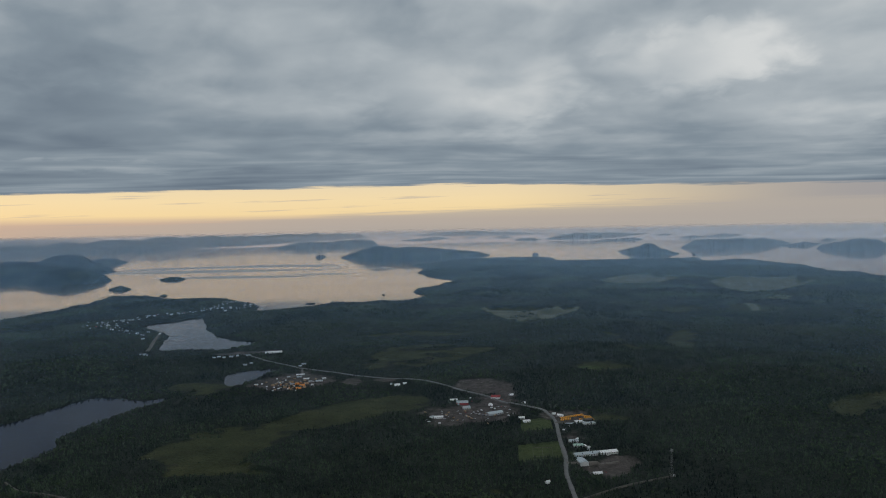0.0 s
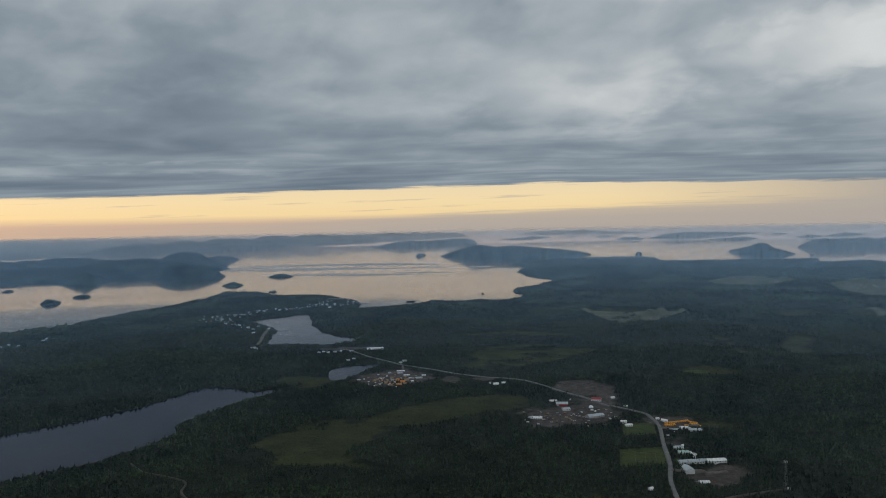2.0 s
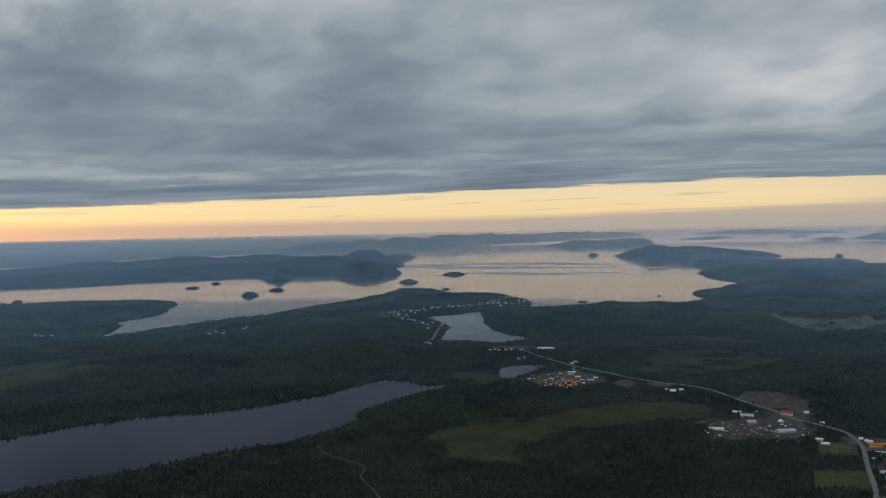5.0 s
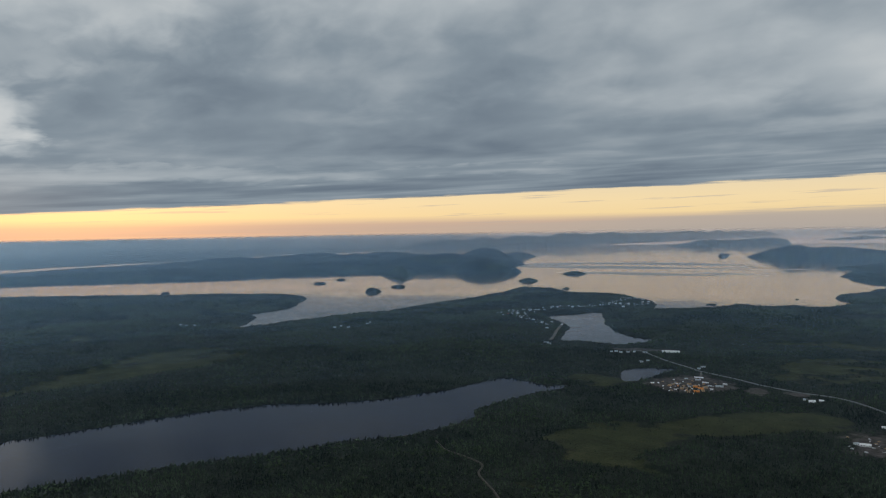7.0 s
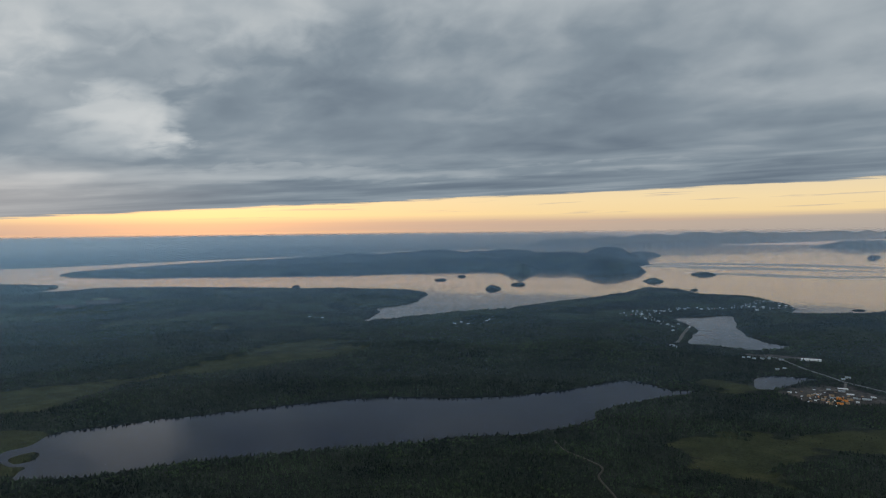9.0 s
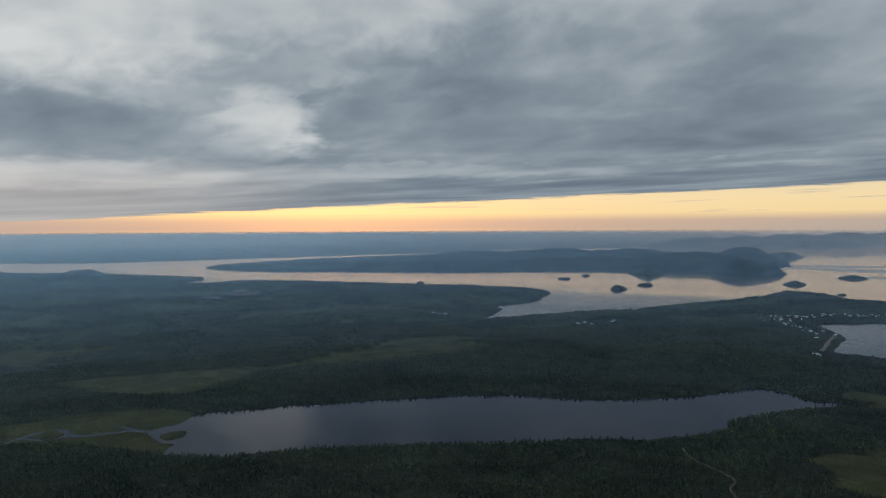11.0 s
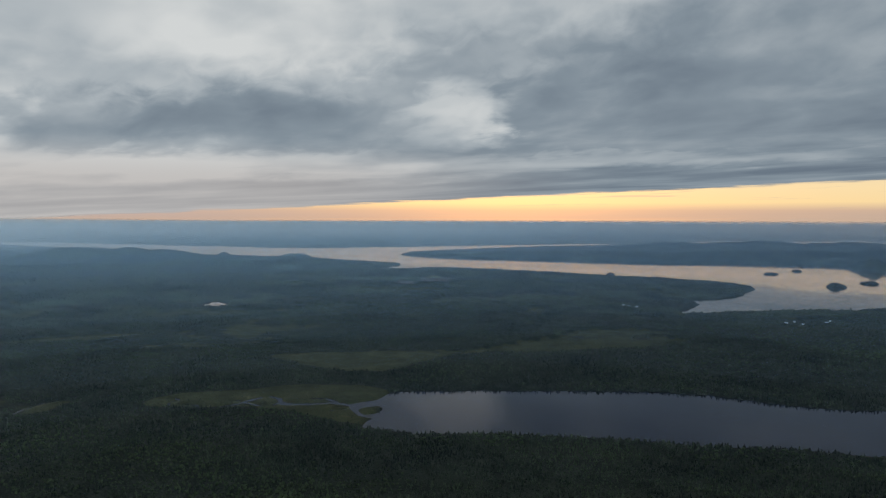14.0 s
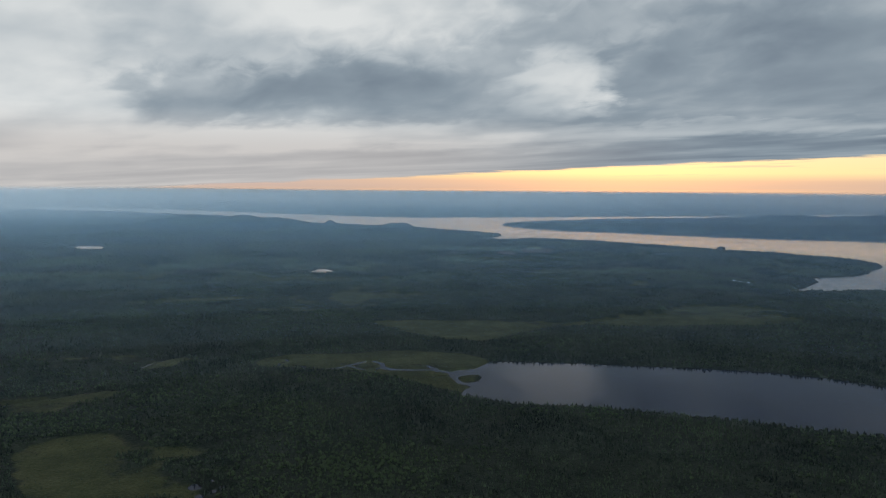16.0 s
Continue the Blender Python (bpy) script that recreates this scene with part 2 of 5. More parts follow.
def make_clouds():
    """The overcast, seen from below: it glows with the light that seeps through it."""
    mat, n = material("overcast_cloud")
    px, py, pz = n.sep(position(n))
    rr = n.v("LENGTH", n.xyz(px, py, 0.0))
    bearing = n.m("MULTIPLY", n.m("ARCTAN2", n.m("MULTIPLY", px, -1.0), py), 180 / pi)
    rise = n.m("MULTIPLY", n.m("ARCTAN2", n.m("SUBTRACT", pz, EYE_Z), rr), 180 / pi)
    # the straight lower edge of the deck, by its height over the skyline
    left = n.m("MAXIMUM", bearing, 0.0)
    edge = n.m("SUBTRACT", n.m("SUBTRACT", 3.25, n.m("MULTIPLY", left, 0.012)), n.m("MULTIPLY", n.m("MULTIPLY", left, left), 0.00026))
    edge = n.m("ADD", edge, n.m("MULTIPLY", n.m("MINIMUM", bearing, 0.0), 0.028))
    edge = n.m("ADD", edge, n.ramp(bearing, 80.0, 98.0, 0.0, 0.20))
    over = n.m("MAXIMUM", n.m("SUBTRACT", rise, edge), 0.0)
    # cloud rolls lie along the edge and close up towards it
    depth = n.m("LOGARITHM", n.m("ADD", over, 1.1), math.e)
    thin = n.m("LOGARITHM", n.m("ADD", over, 0.7), math.e)
    depth = n.m("ADD", depth, n.m("MULTIPLY", over, 0.055))
    drift = n.m("ADD", bearing, n.m("MULTIPLY", depth, 1.5))
    big = n.noise(n.xyz(n.m("DIVIDE", drift, 12.0), n.m("MULTIPLY", depth, 1.8), 3.0), 1.0, 2.5, 0.42, 0.3)
    mid = n.noise(n.xyz(n.m("DIVIDE", drift, 5.0), n.m("MULTIPLY", depth, 2.8), 6.0), 1.0, 4.0, 0.45, 0.4)
    fine = n.noise(n.xyz(n.m("DIVIDE", drift, 2.4), n.m("MULTIPLY", depth, 5.0), 1.0), 1.0, 4.0, 0.5, 0.4)
    roll = n.noise(n.xyz(n.m("DIVIDE", bearing, 11.0), n.m("MULTIPLY", thin, 3.6), 9.0), 1.0, 4.0, 0.46, 0.5)
    tone = n.m("ADD", n.ramp(bearing, 20.0, -15.0, 0.56, 0.60), n.m("MULTIPLY", n.m("SUBTRACT", big, 0.5), 0.48))
    tone = n.m("ADD", tone, n.m("MULTIPLY", n.m("SUBTRACT", mid, 0.5), n.ramp(over, 0.0, 5.0, 0.10, 0.32)))
    tone = n.m("ADD", tone, n.m("MULTIPLY", n.m("SUBTRACT", fine, 0.5), 0.10))
    tone = n.m("ADD", tone, n.m("MULTIPLY", n.m("SUBTRACT", roll, 0.5), n.ramp(over, 2.0, 7.0, 0.56, 0.06)))
    tone = n.m("SUBTRACT", tone, n.m("MULTIPLY", n.ramp(over, 5.0, 0.8), n.ramp(bearing, 82.0, 52.0, 0.0, 0.17)))
    tone = n.m("ADD", tone, n.ramp(rise, 11.0, 34.0, 0.0, 0.30))
    tone = n.m("ADD", tone, n.ramp(bearing, 62.0, 96.0, 0.0, 0.19))
    near_b = n.m("ADD", bearing, n.m("ADD", n.m("MULTIPLY", n.m("SUBTRACT", mid, 0.5), 8.0), n.m("MULTIPLY", n.m("SUBTRACT", fine, 0.5), 5.0)))
    near_r = n.m("ADD", rise, n.m("ADD", n.m("MULTIPLY", n.m("SUBTRACT", big, 0.5), 2.0), n.m("MULTIPLY", n.m("SUBTRACT", fine, 0.5), n.ramp(rise, 3.0, 8.0, 0.8, 3.6))))
    for azc, height, across, along, amount in CLOUD_TONES + CLOUD_TONES_EAST:
        u = n.m("DIVIDE", n.m("SUBTRACT", near_b, azc), across)
        v = n.m("DIVIDE", n.m("SUBTRACT", near_r, height), along)
        dd = n.m("ADD", n.m("MULTIPLY", u, u), n.m("MULTIPLY", v, v))
        tone = n.m("ADD", tone, n.ramp(dd, 1.9, 0.0, 0.0, amount))
    col = n.colours(tone, [(0.05, (0.104, 0.140, 0.186)), (0.25, (0.150, 0.191, 0.238)), (0.45, (0.226, 0.276, 0.322)),
                           (0.70, (0.395, 0.440, 0.472)), (0.98, (0.64, 0.66, 0.66))])
    warm = n.m("MULTIPLY", n.ramp(rise, 6.0, 2.5), n.ramp(bearing, 50.0, 80.0))
    col = n.mix(n.m("MULTIPLY", warm, 0.55), col, (0.45, 0.40, 0.375))
    rag = n.noise(n.xyz(n.m("MULTIPLY", bearing, 0.14), n.m("MULTIPLY", rise, 2.2), 7.0), 1.0, 6.0, 0.62)
    under = n.m("ADD", n.m("SUBTRACT", rise, edge), n.m("MULTIPLY", n.m("SUBTRACT", rag, 0.5), 0.75))
    glow = n.add("ShaderNodeEmission")
    n.put(glow.inputs["Color"], col)
    out = n.add("ShaderNodeMixShader")
    n.put(out.inputs[0], n.ramp(under, -0.06, 0.14))
    n.tree.links.new(n.add("ShaderNodeBsdfTransparent").outputs[0], out.inputs[1])
    n.tree.links.new(glow.outputs[0], out.inputs[2])
    n.tree.links.new(out.outputs[0], n.add("ShaderNodeOutputMaterial").inputs[0])
    return mat


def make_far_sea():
    """Last of the sea before the skyline; haze and reflected glow painted into emission."""
    mat, n = material("far_sea_painted_haze")
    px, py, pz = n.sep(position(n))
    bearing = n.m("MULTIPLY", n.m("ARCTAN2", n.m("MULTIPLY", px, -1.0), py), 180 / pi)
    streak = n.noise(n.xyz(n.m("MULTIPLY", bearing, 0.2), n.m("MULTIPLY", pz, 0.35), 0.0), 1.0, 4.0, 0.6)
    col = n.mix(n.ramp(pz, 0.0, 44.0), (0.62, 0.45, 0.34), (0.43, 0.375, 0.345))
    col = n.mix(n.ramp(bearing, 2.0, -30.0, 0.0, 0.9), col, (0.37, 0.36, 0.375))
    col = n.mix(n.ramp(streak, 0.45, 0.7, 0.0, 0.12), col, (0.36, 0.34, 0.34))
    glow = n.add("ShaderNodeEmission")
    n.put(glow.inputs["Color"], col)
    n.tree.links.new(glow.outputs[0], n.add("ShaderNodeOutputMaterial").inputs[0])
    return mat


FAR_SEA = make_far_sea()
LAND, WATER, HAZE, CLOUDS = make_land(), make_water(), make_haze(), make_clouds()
SPRUCE = make_leaves("spruce_needles", (0.008, 0.014, 0.014), (0.045, 0.068, 0.043), 0.035)
BIRCH = make_leaves("birch_leaves", (0.020, 0.032, 0.020), (0.040, 0.064, 0.032), 0.03)
WHITE = make_plain("white_painted_metal", (0.72, 0.74, 0.76), 0.5)
GREY_ROOF = make_plain("galvanised_roof", (0.37, 0.43, 0.47), 0.45, 0.2)
GREEN_ROOF = make_plain("pale_green_roof", (0.36, 0.52, 0.47), 0.5)
RED = make_plain("red_sheet_metal", (0.30, 0.045, 0.05), 0.5)
WALL = make_plain("weathered_siding", (0.55, 0.56, 0.56), 0.7)
DIM_WALL = make_plain("grey_siding", (0.34, 0.35, 0.36), 0.7)
DIM_ROOF = make_plain("dull_grey_roof", (0.26, 0.29, 0.32), 0.6)
DARK = make_plain("dark_opening", (0.03, 0.032, 0.036), 0.3)
GLASS = make_plain("window_glass", (0.05, 0.06, 0.07), 0.08, 0.0, spec=0.6)
YELLOW = make_plain("bus_yellow_paint", (0.80, 0.36, 0.02), 0.4)
ORANGE = make_plain("orange_paint", (0.72, 0.27, 0.05), 0.5)
RUBBER = make_plain("black_rubber", (0.02, 0.02, 0.02), 0.8)
ASPHALT = make_plain("pale_worn_road", (0.13, 0.135, 0.14), 0.85, scale=0.4, spread=0.25)
GRAVEL = make_plain("gravel_track", (0.12, 0.11, 0.10), 0.9, scale=0.4, spread=0.3)
DIRT = make_plain("earth_track", (0.060, 0.056, 0.050), 0.9, scale=0.4, spread=0.3)
ROCK = make_plain("shore_rock", (0.20, 0.19, 0.18), 0.85, scale=0.5, spread=0.3)
STEEL = make_plain("galvanised_steel", (0.26, 0.27, 0.28), 0.45, 0.6)
TIMBER = make_plain("stacked_timber", (0.34, 0.24, 0.15), 0.8)

# ---------------------------------------------------------------- plan of the land
def hash2(ix, iy, seed):
    h = (ix * 374761393 + iy * 668265263 + seed * 1442695041) & 0xFFFFFFFF
    h = ((h ^ (h >> 13)) * 1274126177) & 0xFFFFFFFF
    return ((h ^ (h >> 16)) & 0xFFFF) / 65535.0


def value_noise(x, y, seed=0):
    ix, iy = np.floor(x).astype(np.int64), np.floor(y).astype(np.int64)
    fx, fy = x - ix, y - iy
    fx, fy = fx * fx * (3 - 2 * fx), fy * fy * (3 - 2 * fy)
    a, b = hash2(ix, iy, seed), hash2(ix + 1, iy, seed)
    c, d = hash2(ix, iy + 1, seed), hash2(ix + 1, iy + 1, seed)
    return (a + (b - a) * fx) * (1 - fy) + (c + (d - c) * fx) * fy


def fbm(x, y, size, octaves=4, seed=0):
    total, amp, s = 0.0, 0.5, 1.0 / size
    for k in range(octaves):
        total = total + amp * (value_noise(x * s + 17.3 * k, y * s - 9.1 * k, seed + k) * 2 - 1)
        amp, s = amp * 0.5, s * 2.03
    return total


def smooth(x, lo, hi):
    t = np.clip((x - lo) / (hi - lo), 0, 1)
    return t * t * (3 - 2 * t)


def rounded(points):
    """A closed outline through the given plan points, with softened corners."""
    a = np.array(points, float)
    b = np.roll(a, -1, 0)
    return np.stack([a * 0.78 + b * 0.22, a * 0.22 + b * 0.78], 1).reshape(-1, 2)


def inside_distance(x, y, outline):
    """Distance to a closed outline, positive inside."""
    a, b = outline, np.roll(outline, -1, 0)
    out = np.empty(len(x))
    for s in range(0, len(x), 40000):
        px, py = x[s:s + 40000], y[s:s + 40000]
        best, odd = np.full(len(px), 1e18), np.zeros(len(px), bool)
        for (ax, ay), (bx, by) in zip(a, b):
            ex, ey = bx - ax, by - ay
            wx, wy = px - ax, py - ay
            t = np.clip((wx * ex + wy * ey) / (ex * ex + ey * ey + 1e-9), 0, 1)
            qx, qy = wx - t * ex, wy - t * ey
            np.minimum(best, qx * qx + qy * qy, out=best)
            if ay != by:
                odd ^= ((ay > py) != (by > py)) & (px < ex * (py - ay) / ey + ax)
        out[s:s + 40000] = np.sqrt(best) * np.where(odd, 1, -1)
    return out


COAST_EAST = [(6000, -2000), (6000, 700), (1500, 820), (900, 1000), (716, 1150), (746, 1275), (705, 1292), (727, 1366), (760, 1510),
              (739, 1610), (736, 1765), (642, 1695), (613, 1733), (690, 1880), (605, 1850), (504, 1834), (402, 1845), (285, 1834),
              (318, 2070), (160, 2074), (22, 2028), (-4, 1914), (-90, 1757), (-26, 1668), (-55, 1534), (-31, 1393), (22, 1280),
              (-3, 1166), (-58, 1087), (-16, 994)]
COAST_TOWN = [(-35, 950), (-62, 922), (-85, 950), (-109, 913), (-143, 932), (-178, 872), (-204, 846), (-236, 838), (-228, 868),
              (-234, 917), (-253, 933), (-274, 954), (-304, 1002), (-357, 1010), (-392, 1005), (-417, 1049), (-458, 1056), (-503, 1075),
              (-501, 1029), (-491, 960), (-490, 887), (-504, 823), (-507, 728), (-527, 674), (-537, 624), (-549, 581), (-559, 530),
              (-578, 523)]
COAST_WEST = [(-597, 560), (-627, 602), (-655, 608), (-657, 665), (-675, 715), (-733, 812), (-776, 823), (-819, 817), (-918, 790),
              (-966, 741), (-1022, 722), (-1088, 680), (-1196, 624), (-1283, 536), (-1246, 487), (-1305, 420), (-1340, 465), (-1385, 533),
              (-1480, 500), (-1640, 400), (-1790, 260), (-2050, 110), (-2380, -60), (-2640, -260), (-2820, -420), (-3040, -690),
              (-3230, -960), (-4200, -2600), (-6000, -6000), (6000, -6000)]
FAR_SHORE = [(-4600, -2400), (-3900, -1300), (-3320, -480), (-2864, -25), (-2654, 134), (-2412, 357), (-2273, 500), (-2248, 762), (-2229, 952),
             (-2252, 1377), (-2176, 1817), (-2290, 2315), (-2120, 2560), (-2000, 2960), (-2020, 3400), (-2500, 4300), (-3300, 6500),
             (-5200, 10500), (-12000, 9000), (-12000, -6000)]
PENINSULA = [(-1795, 650), (-1613, 689), (-1417, 867), (-1301, 970), (-1201, 1051), (-1148, 1171), (-1090, 1235), (-1036, 1300), (-983, 1312),
             (-944, 1279), (-885, 1250), (-862, 1262), (-878, 1329), (-907, 1391), (-910, 1438), (-856, 1437), (-827, 1399), (-775, 1362), (-735, 1350),
             (-692, 1385), (-676, 1430), (-689, 1473), (-755, 1558), (-818, 1640), (-781, 1683), (-870, 1872), (-924, 1926),
             (-1017, 2099), (-974, 2112), (-1011, 2288), (-1080, 2300), (-1150, 2110), (-1500, 2090), (-1800, 1980), (-1985, 1690),
             (-1990, 1530), (-1990, 1330), (-1975, 1150), (-1890, 850)]
LONG_LAKE = [(-364, 180), (-352, 201), (-344, 226), (-330, 251), (-316, 278), (-293, 300), (-267, 318), (-245, 344), (-226, 378),
             (-219, 409), (-211, 427), (-196, 424), (-180, 416), (-160, 426), (-172, 400), (-182, 372), (-189, 339), (-180, 325),
             (-183, 306), (-196, 281), (-216, 259), (-229, 234), (-247, 212), (-268, 182), (-281, 162), (-291, 141), (-302, 117),
             (-314, 107), (-320, 100), (-329, 106), (-331, 110), (-339, 105), (-348, 104), (-360, 105), (-364, 111), (-364, 122), (-369, 127), (-376, 134), (-378, 141), (-372, 158), (-357, 187)]
TOWN_LAKE = [(-316, 726), (-314, 760), (-302, 778), (-290, 801), (-278, 812), (-256, 756), (-234, 701), (-216, 665), (-199, 645),
             (-183, 634), (-162, 627), (-172, 600), (-184, 585), (-205, 588), (-216, 590), (-239, 583), (-249, 629), (-262, 665), (-287, 701)]
POND = [(-143, 447), (-151, 483), (-143, 497), (-114, 504), (-126, 482), (-127, 454)]
WEST_POND = [(-868, 82), (-842, 64), (-802, 84), (-806, 100), (-850, 106), (-862, 100)]
FAR_POND = [(-1290, -275), (-1180, -245), (-1190, -205), (-1290, -225)]
POOLS = [(-242, -17, 2.0), (-237, -11, 1.6), (-234, -15, 1.5), (-239, -8, 1.2), (-246, -12, 1.0)]
DELTA_ISLAND = [(-350, 107), (-353, 112), (-353, 119), (-348, 120), (-339, 114), (-340, 107)]
MARSH = [(-409, 6), (-420, 13), (-422, 32), (-416, 60), (-418, 89), (-401, 122), (-382, 139), (-363, 126), (-331, 110), (-320, 100), (-338, 87), (-362, 71), (-378, 50), (-387, 29), (-397, 8)]
FIELDS = [[(31, 312), (51, 317), (49, 293), (29, 288)], [(37, 354), (52, 356), (51, 337), (35, 334)]]
PALE_FIELDS = [[(-1046, 424), (-1028, 466), (-960, 440), (-976, 398)], [(-1020, 372), (-1008, 396), (-944, 374), (-952, 352)]]
# winding channels of the marsh, as lines with a width
CHANNELS = [([(-359, 119), (-359, 109), (-369, 98.5), (-371, 87.5), (-374, 78), (-380, 74)], 2.1),
            ([(-380, 74), (-389, 74.5), (-396, 71), (-396, 66.5), (-391, 58), (-386.5, 51), (-385, 42), (-387, 34)], 1.3),
            ([(-382, 73), (-377, 68.5), (-378, 62), (-387, 57)], 1.1), ([(-370, 101), (-379, 98), (-382, 91.5), (-381, 87)], 1.1),
            ([(-354, 104), (-355, 98.5), (-354.5, 94)], 1.0), ([(-392, 58), (-394, 52), (-393, 49)], 1.0),
            ([(-387, 34), (-388, 32), (-394, 31.5), (-397, 27), (-396, 23)], 0.9), ([(-397, 17), (-404, 19), (-408, 24), (-413, 22.5), (-413, 16)], 0.9),
            ([(-405, -58), (-420, -51), (-429, -43), (-438, -30), (-444, -18)], 1.1),
            ([(-352, -125), (-359, -94), (-361, -89), (-367, -77), (-369, -67), (-371, -55)], 0.9)]
SHARED_COAST = rounded(COAST_EAST + COAST_TOWN + COAST_WEST)


def line_distance(x, y, pts):
    best = np.full(len(x), 1e9)
    for (ax, ay), (bx, by) in zip(pts, pts[1:]):
        ex, ey = bx - ax, by - ay
        t = np.clip(((x - ax) * ex + (y - ay) * ey) / (ex * ex + ey * ey), 0, 1)
        best = np.minimum(best, np.hypot(x - ax - t * ex, y - ay - t * ey))
    return best


# open ground: centre, half width across, half depth, bearing of the depth axis in degrees
BOGS_EAST = [(204, 611, 10, 48, -18), (339, 797, 24, 36, -23), (304, 592, 13, 12, -27), (-20, 640, 40, 14, 5), (250, 760, 26, 40, -18), (420, 900, 30, 40, -25)]
BOGS_MIDDLE = [(-150, 441, 18, 14, 19), (22, 255, 11, 5, -5), (80, 353, 9, 6, -13)]
BOGS_WEST = [(-900, 330, 60, 24, 70), (-760, 60, 80, 20, 85), (-640, -60, 60, 12, 95), (-620, 120, 60, 14, 80), (-1100, -40, 90, 30, 92), (-570, 60, 40, 16, 85)]
# the larger open bogs, by their outlines
BOG_OUTLINES = [[(-506, 92), (-512, 139), (-486, 181), (-468, 244), (-493, 310), (-513, 382), (-466, 408), (-412, 390), (-410, 337), (-438, 275), (-451, 218), (-428, 167), (-432, 135), (-475, 96)],
                [(-132, 238), (-123, 264), (-113, 288), (-135, 314), (-118, 348), (-76, 379), (-36, 419), (-9, 424), (-7, 385), (-37, 357), (-68, 339), (-90, 304), (-60, 298), (-53, 284), (-86, 252), (-111, 235)],
                [(-67, 473), (-53, 565), (-5, 590), (40, 552), (3, 513), (-41, 468)], [(34, 807), (93, 814), (158, 814), (130, 732), (96, 695), (62, 691)]]
BOG_OUTLINES += [[(81, 456), (102, 476), (139, 452), (102, 436)], [(133, 634), (149, 600), (146, 513), (130, 522)], [(200, 367), (232, 373), (208, 320), (189, 333)], [(438, 1185), (586, 1198), (531, 1019), (399, 920), (387, 1005)],
                 [(252, 1196), (360, 1274), (408, 1193), (327, 1097), (258, 1103)], [(-291, -88), (-304, -68), (-304, -41), (-286, -41), (-286, -19), (-274, -17), (-259, -34), (-245, -7), (-219, -3), (-240, -79)],
                 [(-442, -118), (-450, -81), (-429, -28), (-414, -49), (-401, -59), (-416, -84)], [(-370, -115), (-365, -81), (-365, -53), (-346, -58), (-344, -86), (-351, -110)]]
GRASS_SPOTS = [(94, 462, 8, 4, -14), (-700, 300, 10, 8, 67)]
GRAVEL_SPOTS = [(24, 425, 16, 24, -3), (8, 366, 22, 17, -3), (30, 378, 12, 16, -5), (66, 359, 13, 12, -10), (66, 287, 9, 8, -10), (58, 322, 5, 8, -10),
                (-100, 460, 22, 22, 12), (-59, 454, 7, 10, 7), (-40, 453, 8, 6, 5), (-200, 281, 6, 5, 35), (62, 278, 8, 8, -12), (-160, 560, 22, 9, 15)]


def spot_mask(x, y, spots):
    best = np.zeros(len(x))
    for cx, cy, half_w, half_d, bearing in spots:
        c, s = math.cos(radians(bearing)), math.sin(radians(bearing))
        u, v = (x - cx) * c + (y - cy) * s, -(x - cx) * s + (y - cy) * c
        d = np.sqrt((u / half_w) ** 2 + (v / half_d) ** 2)
        best = np.maximum(best, 1 - 0.5 * d)
    return np.clip(best, 0, 1)


# dry pale meadows far in the east
MEADOWS = [[(438, 1185), (586, 1198), (531, 1019), (399, 920), (387, 1005)], [(252, 1196), (360, 1274), (408, 1193), (327, 1097), (258, 1103)],
           [(36, 800), (93, 808), (152, 808), (128, 738), (96, 700), (66, 697)], [(385, 860), (420, 905), (440, 880), (400, 840)], [(330, 770), (345, 820), (362, 800), (345, 765)],
           [(-1046, 424), (-1028, 466), (-960, 440), (-976, 398)]]


def meadow_at(x, y):
    mx, my = x + 22 * fbm(x, y, 50, 4, 93), y + 22 * fbm(x, y, 50, 4, 94)
    return np.maximum.reduce([smooth(inside_distance(mx, my, rounded(outline)), -8, 12) for outline in MEADOWS])


# hills: centre, radius across, radius in depth, bearing, height
HILLS_PENINSULA = [(-762, 1445, 75, 70, 28, 22), (-715, 1425, 30, 40, 27, 16), (-905, 1305, 46, 46, 35, 18), (-990, 1600, 130, 130, 30, 26), (-1100, 1760, 160, 150, 33, 24),
                   (-1350, 1820, 170, 170, 37, 22), (-1600, 1770, 170, 160, 42, 20), (-1250, 1450, 200, 150, 40, 12), (-1500, 1250, 220, 160, 50, 6), (-1780, 1600, 130, 130, 48, 14),
                   (-1040, 1960, 70, 120, 25, 30), (-1020, 2160, 50, 170, 25, 12)]
HILLS_MAIN = [(-1610, 357, 24, 40, 77, 12), (-1616, 335, 20, 36, 78, 12), (-1655, 195, 18, 34, 83, 17), (-1660, 190, 90, 60, 83, 9), (-1690, 70, 90, 60, 88, 21), (-1720, 0, 70, 70, 90, 25), (-1790, -110, 110, 80, 94, 26), (-1600, 300, 120, 60, 80, 5), (-2080, 60, 80, 90, 89, 6),
              (-2350, -110, 120, 110, 94, 4), (-2720, -480, 160, 120, 100, 4), (-1480, 200, 100, 90, 83, 5), (-520, 1035, 50, 28, 26, 7), (-430, 1010, 60, 30, 23, 4),
              (-330, 960, 60, 30, 19, 3), (780, 1650, 70, 90, -25, 8), (115, 500, 60, 60, -13, 6), (200, 420, 70, 60, -25, 6),
              (-300, 520, 60, 60, 30, 4), (-420, 430, 60, 60, 45, 4), (120, 1500, 120, 200, -5, 5), (-160, 760, 60, 60, 12, 5)]


def hill_height(x, y, hills):
    total = np.zeros(len(x))
    for cx, cy, ra, rd, bearing, height in hills:
        c, s = math.cos(radians(bearing)), math.sin(radians(bearing))
        u, v = (x - cx) * c + (y - cy) * s, -(x - cx) * s + (y - cy) * c
        d = (u / ra) ** 2 + (v / rd) ** 2
        total = np.maximum(total, height * np.exp(-0.9 * d))
    return total


BOWL = 3900.0


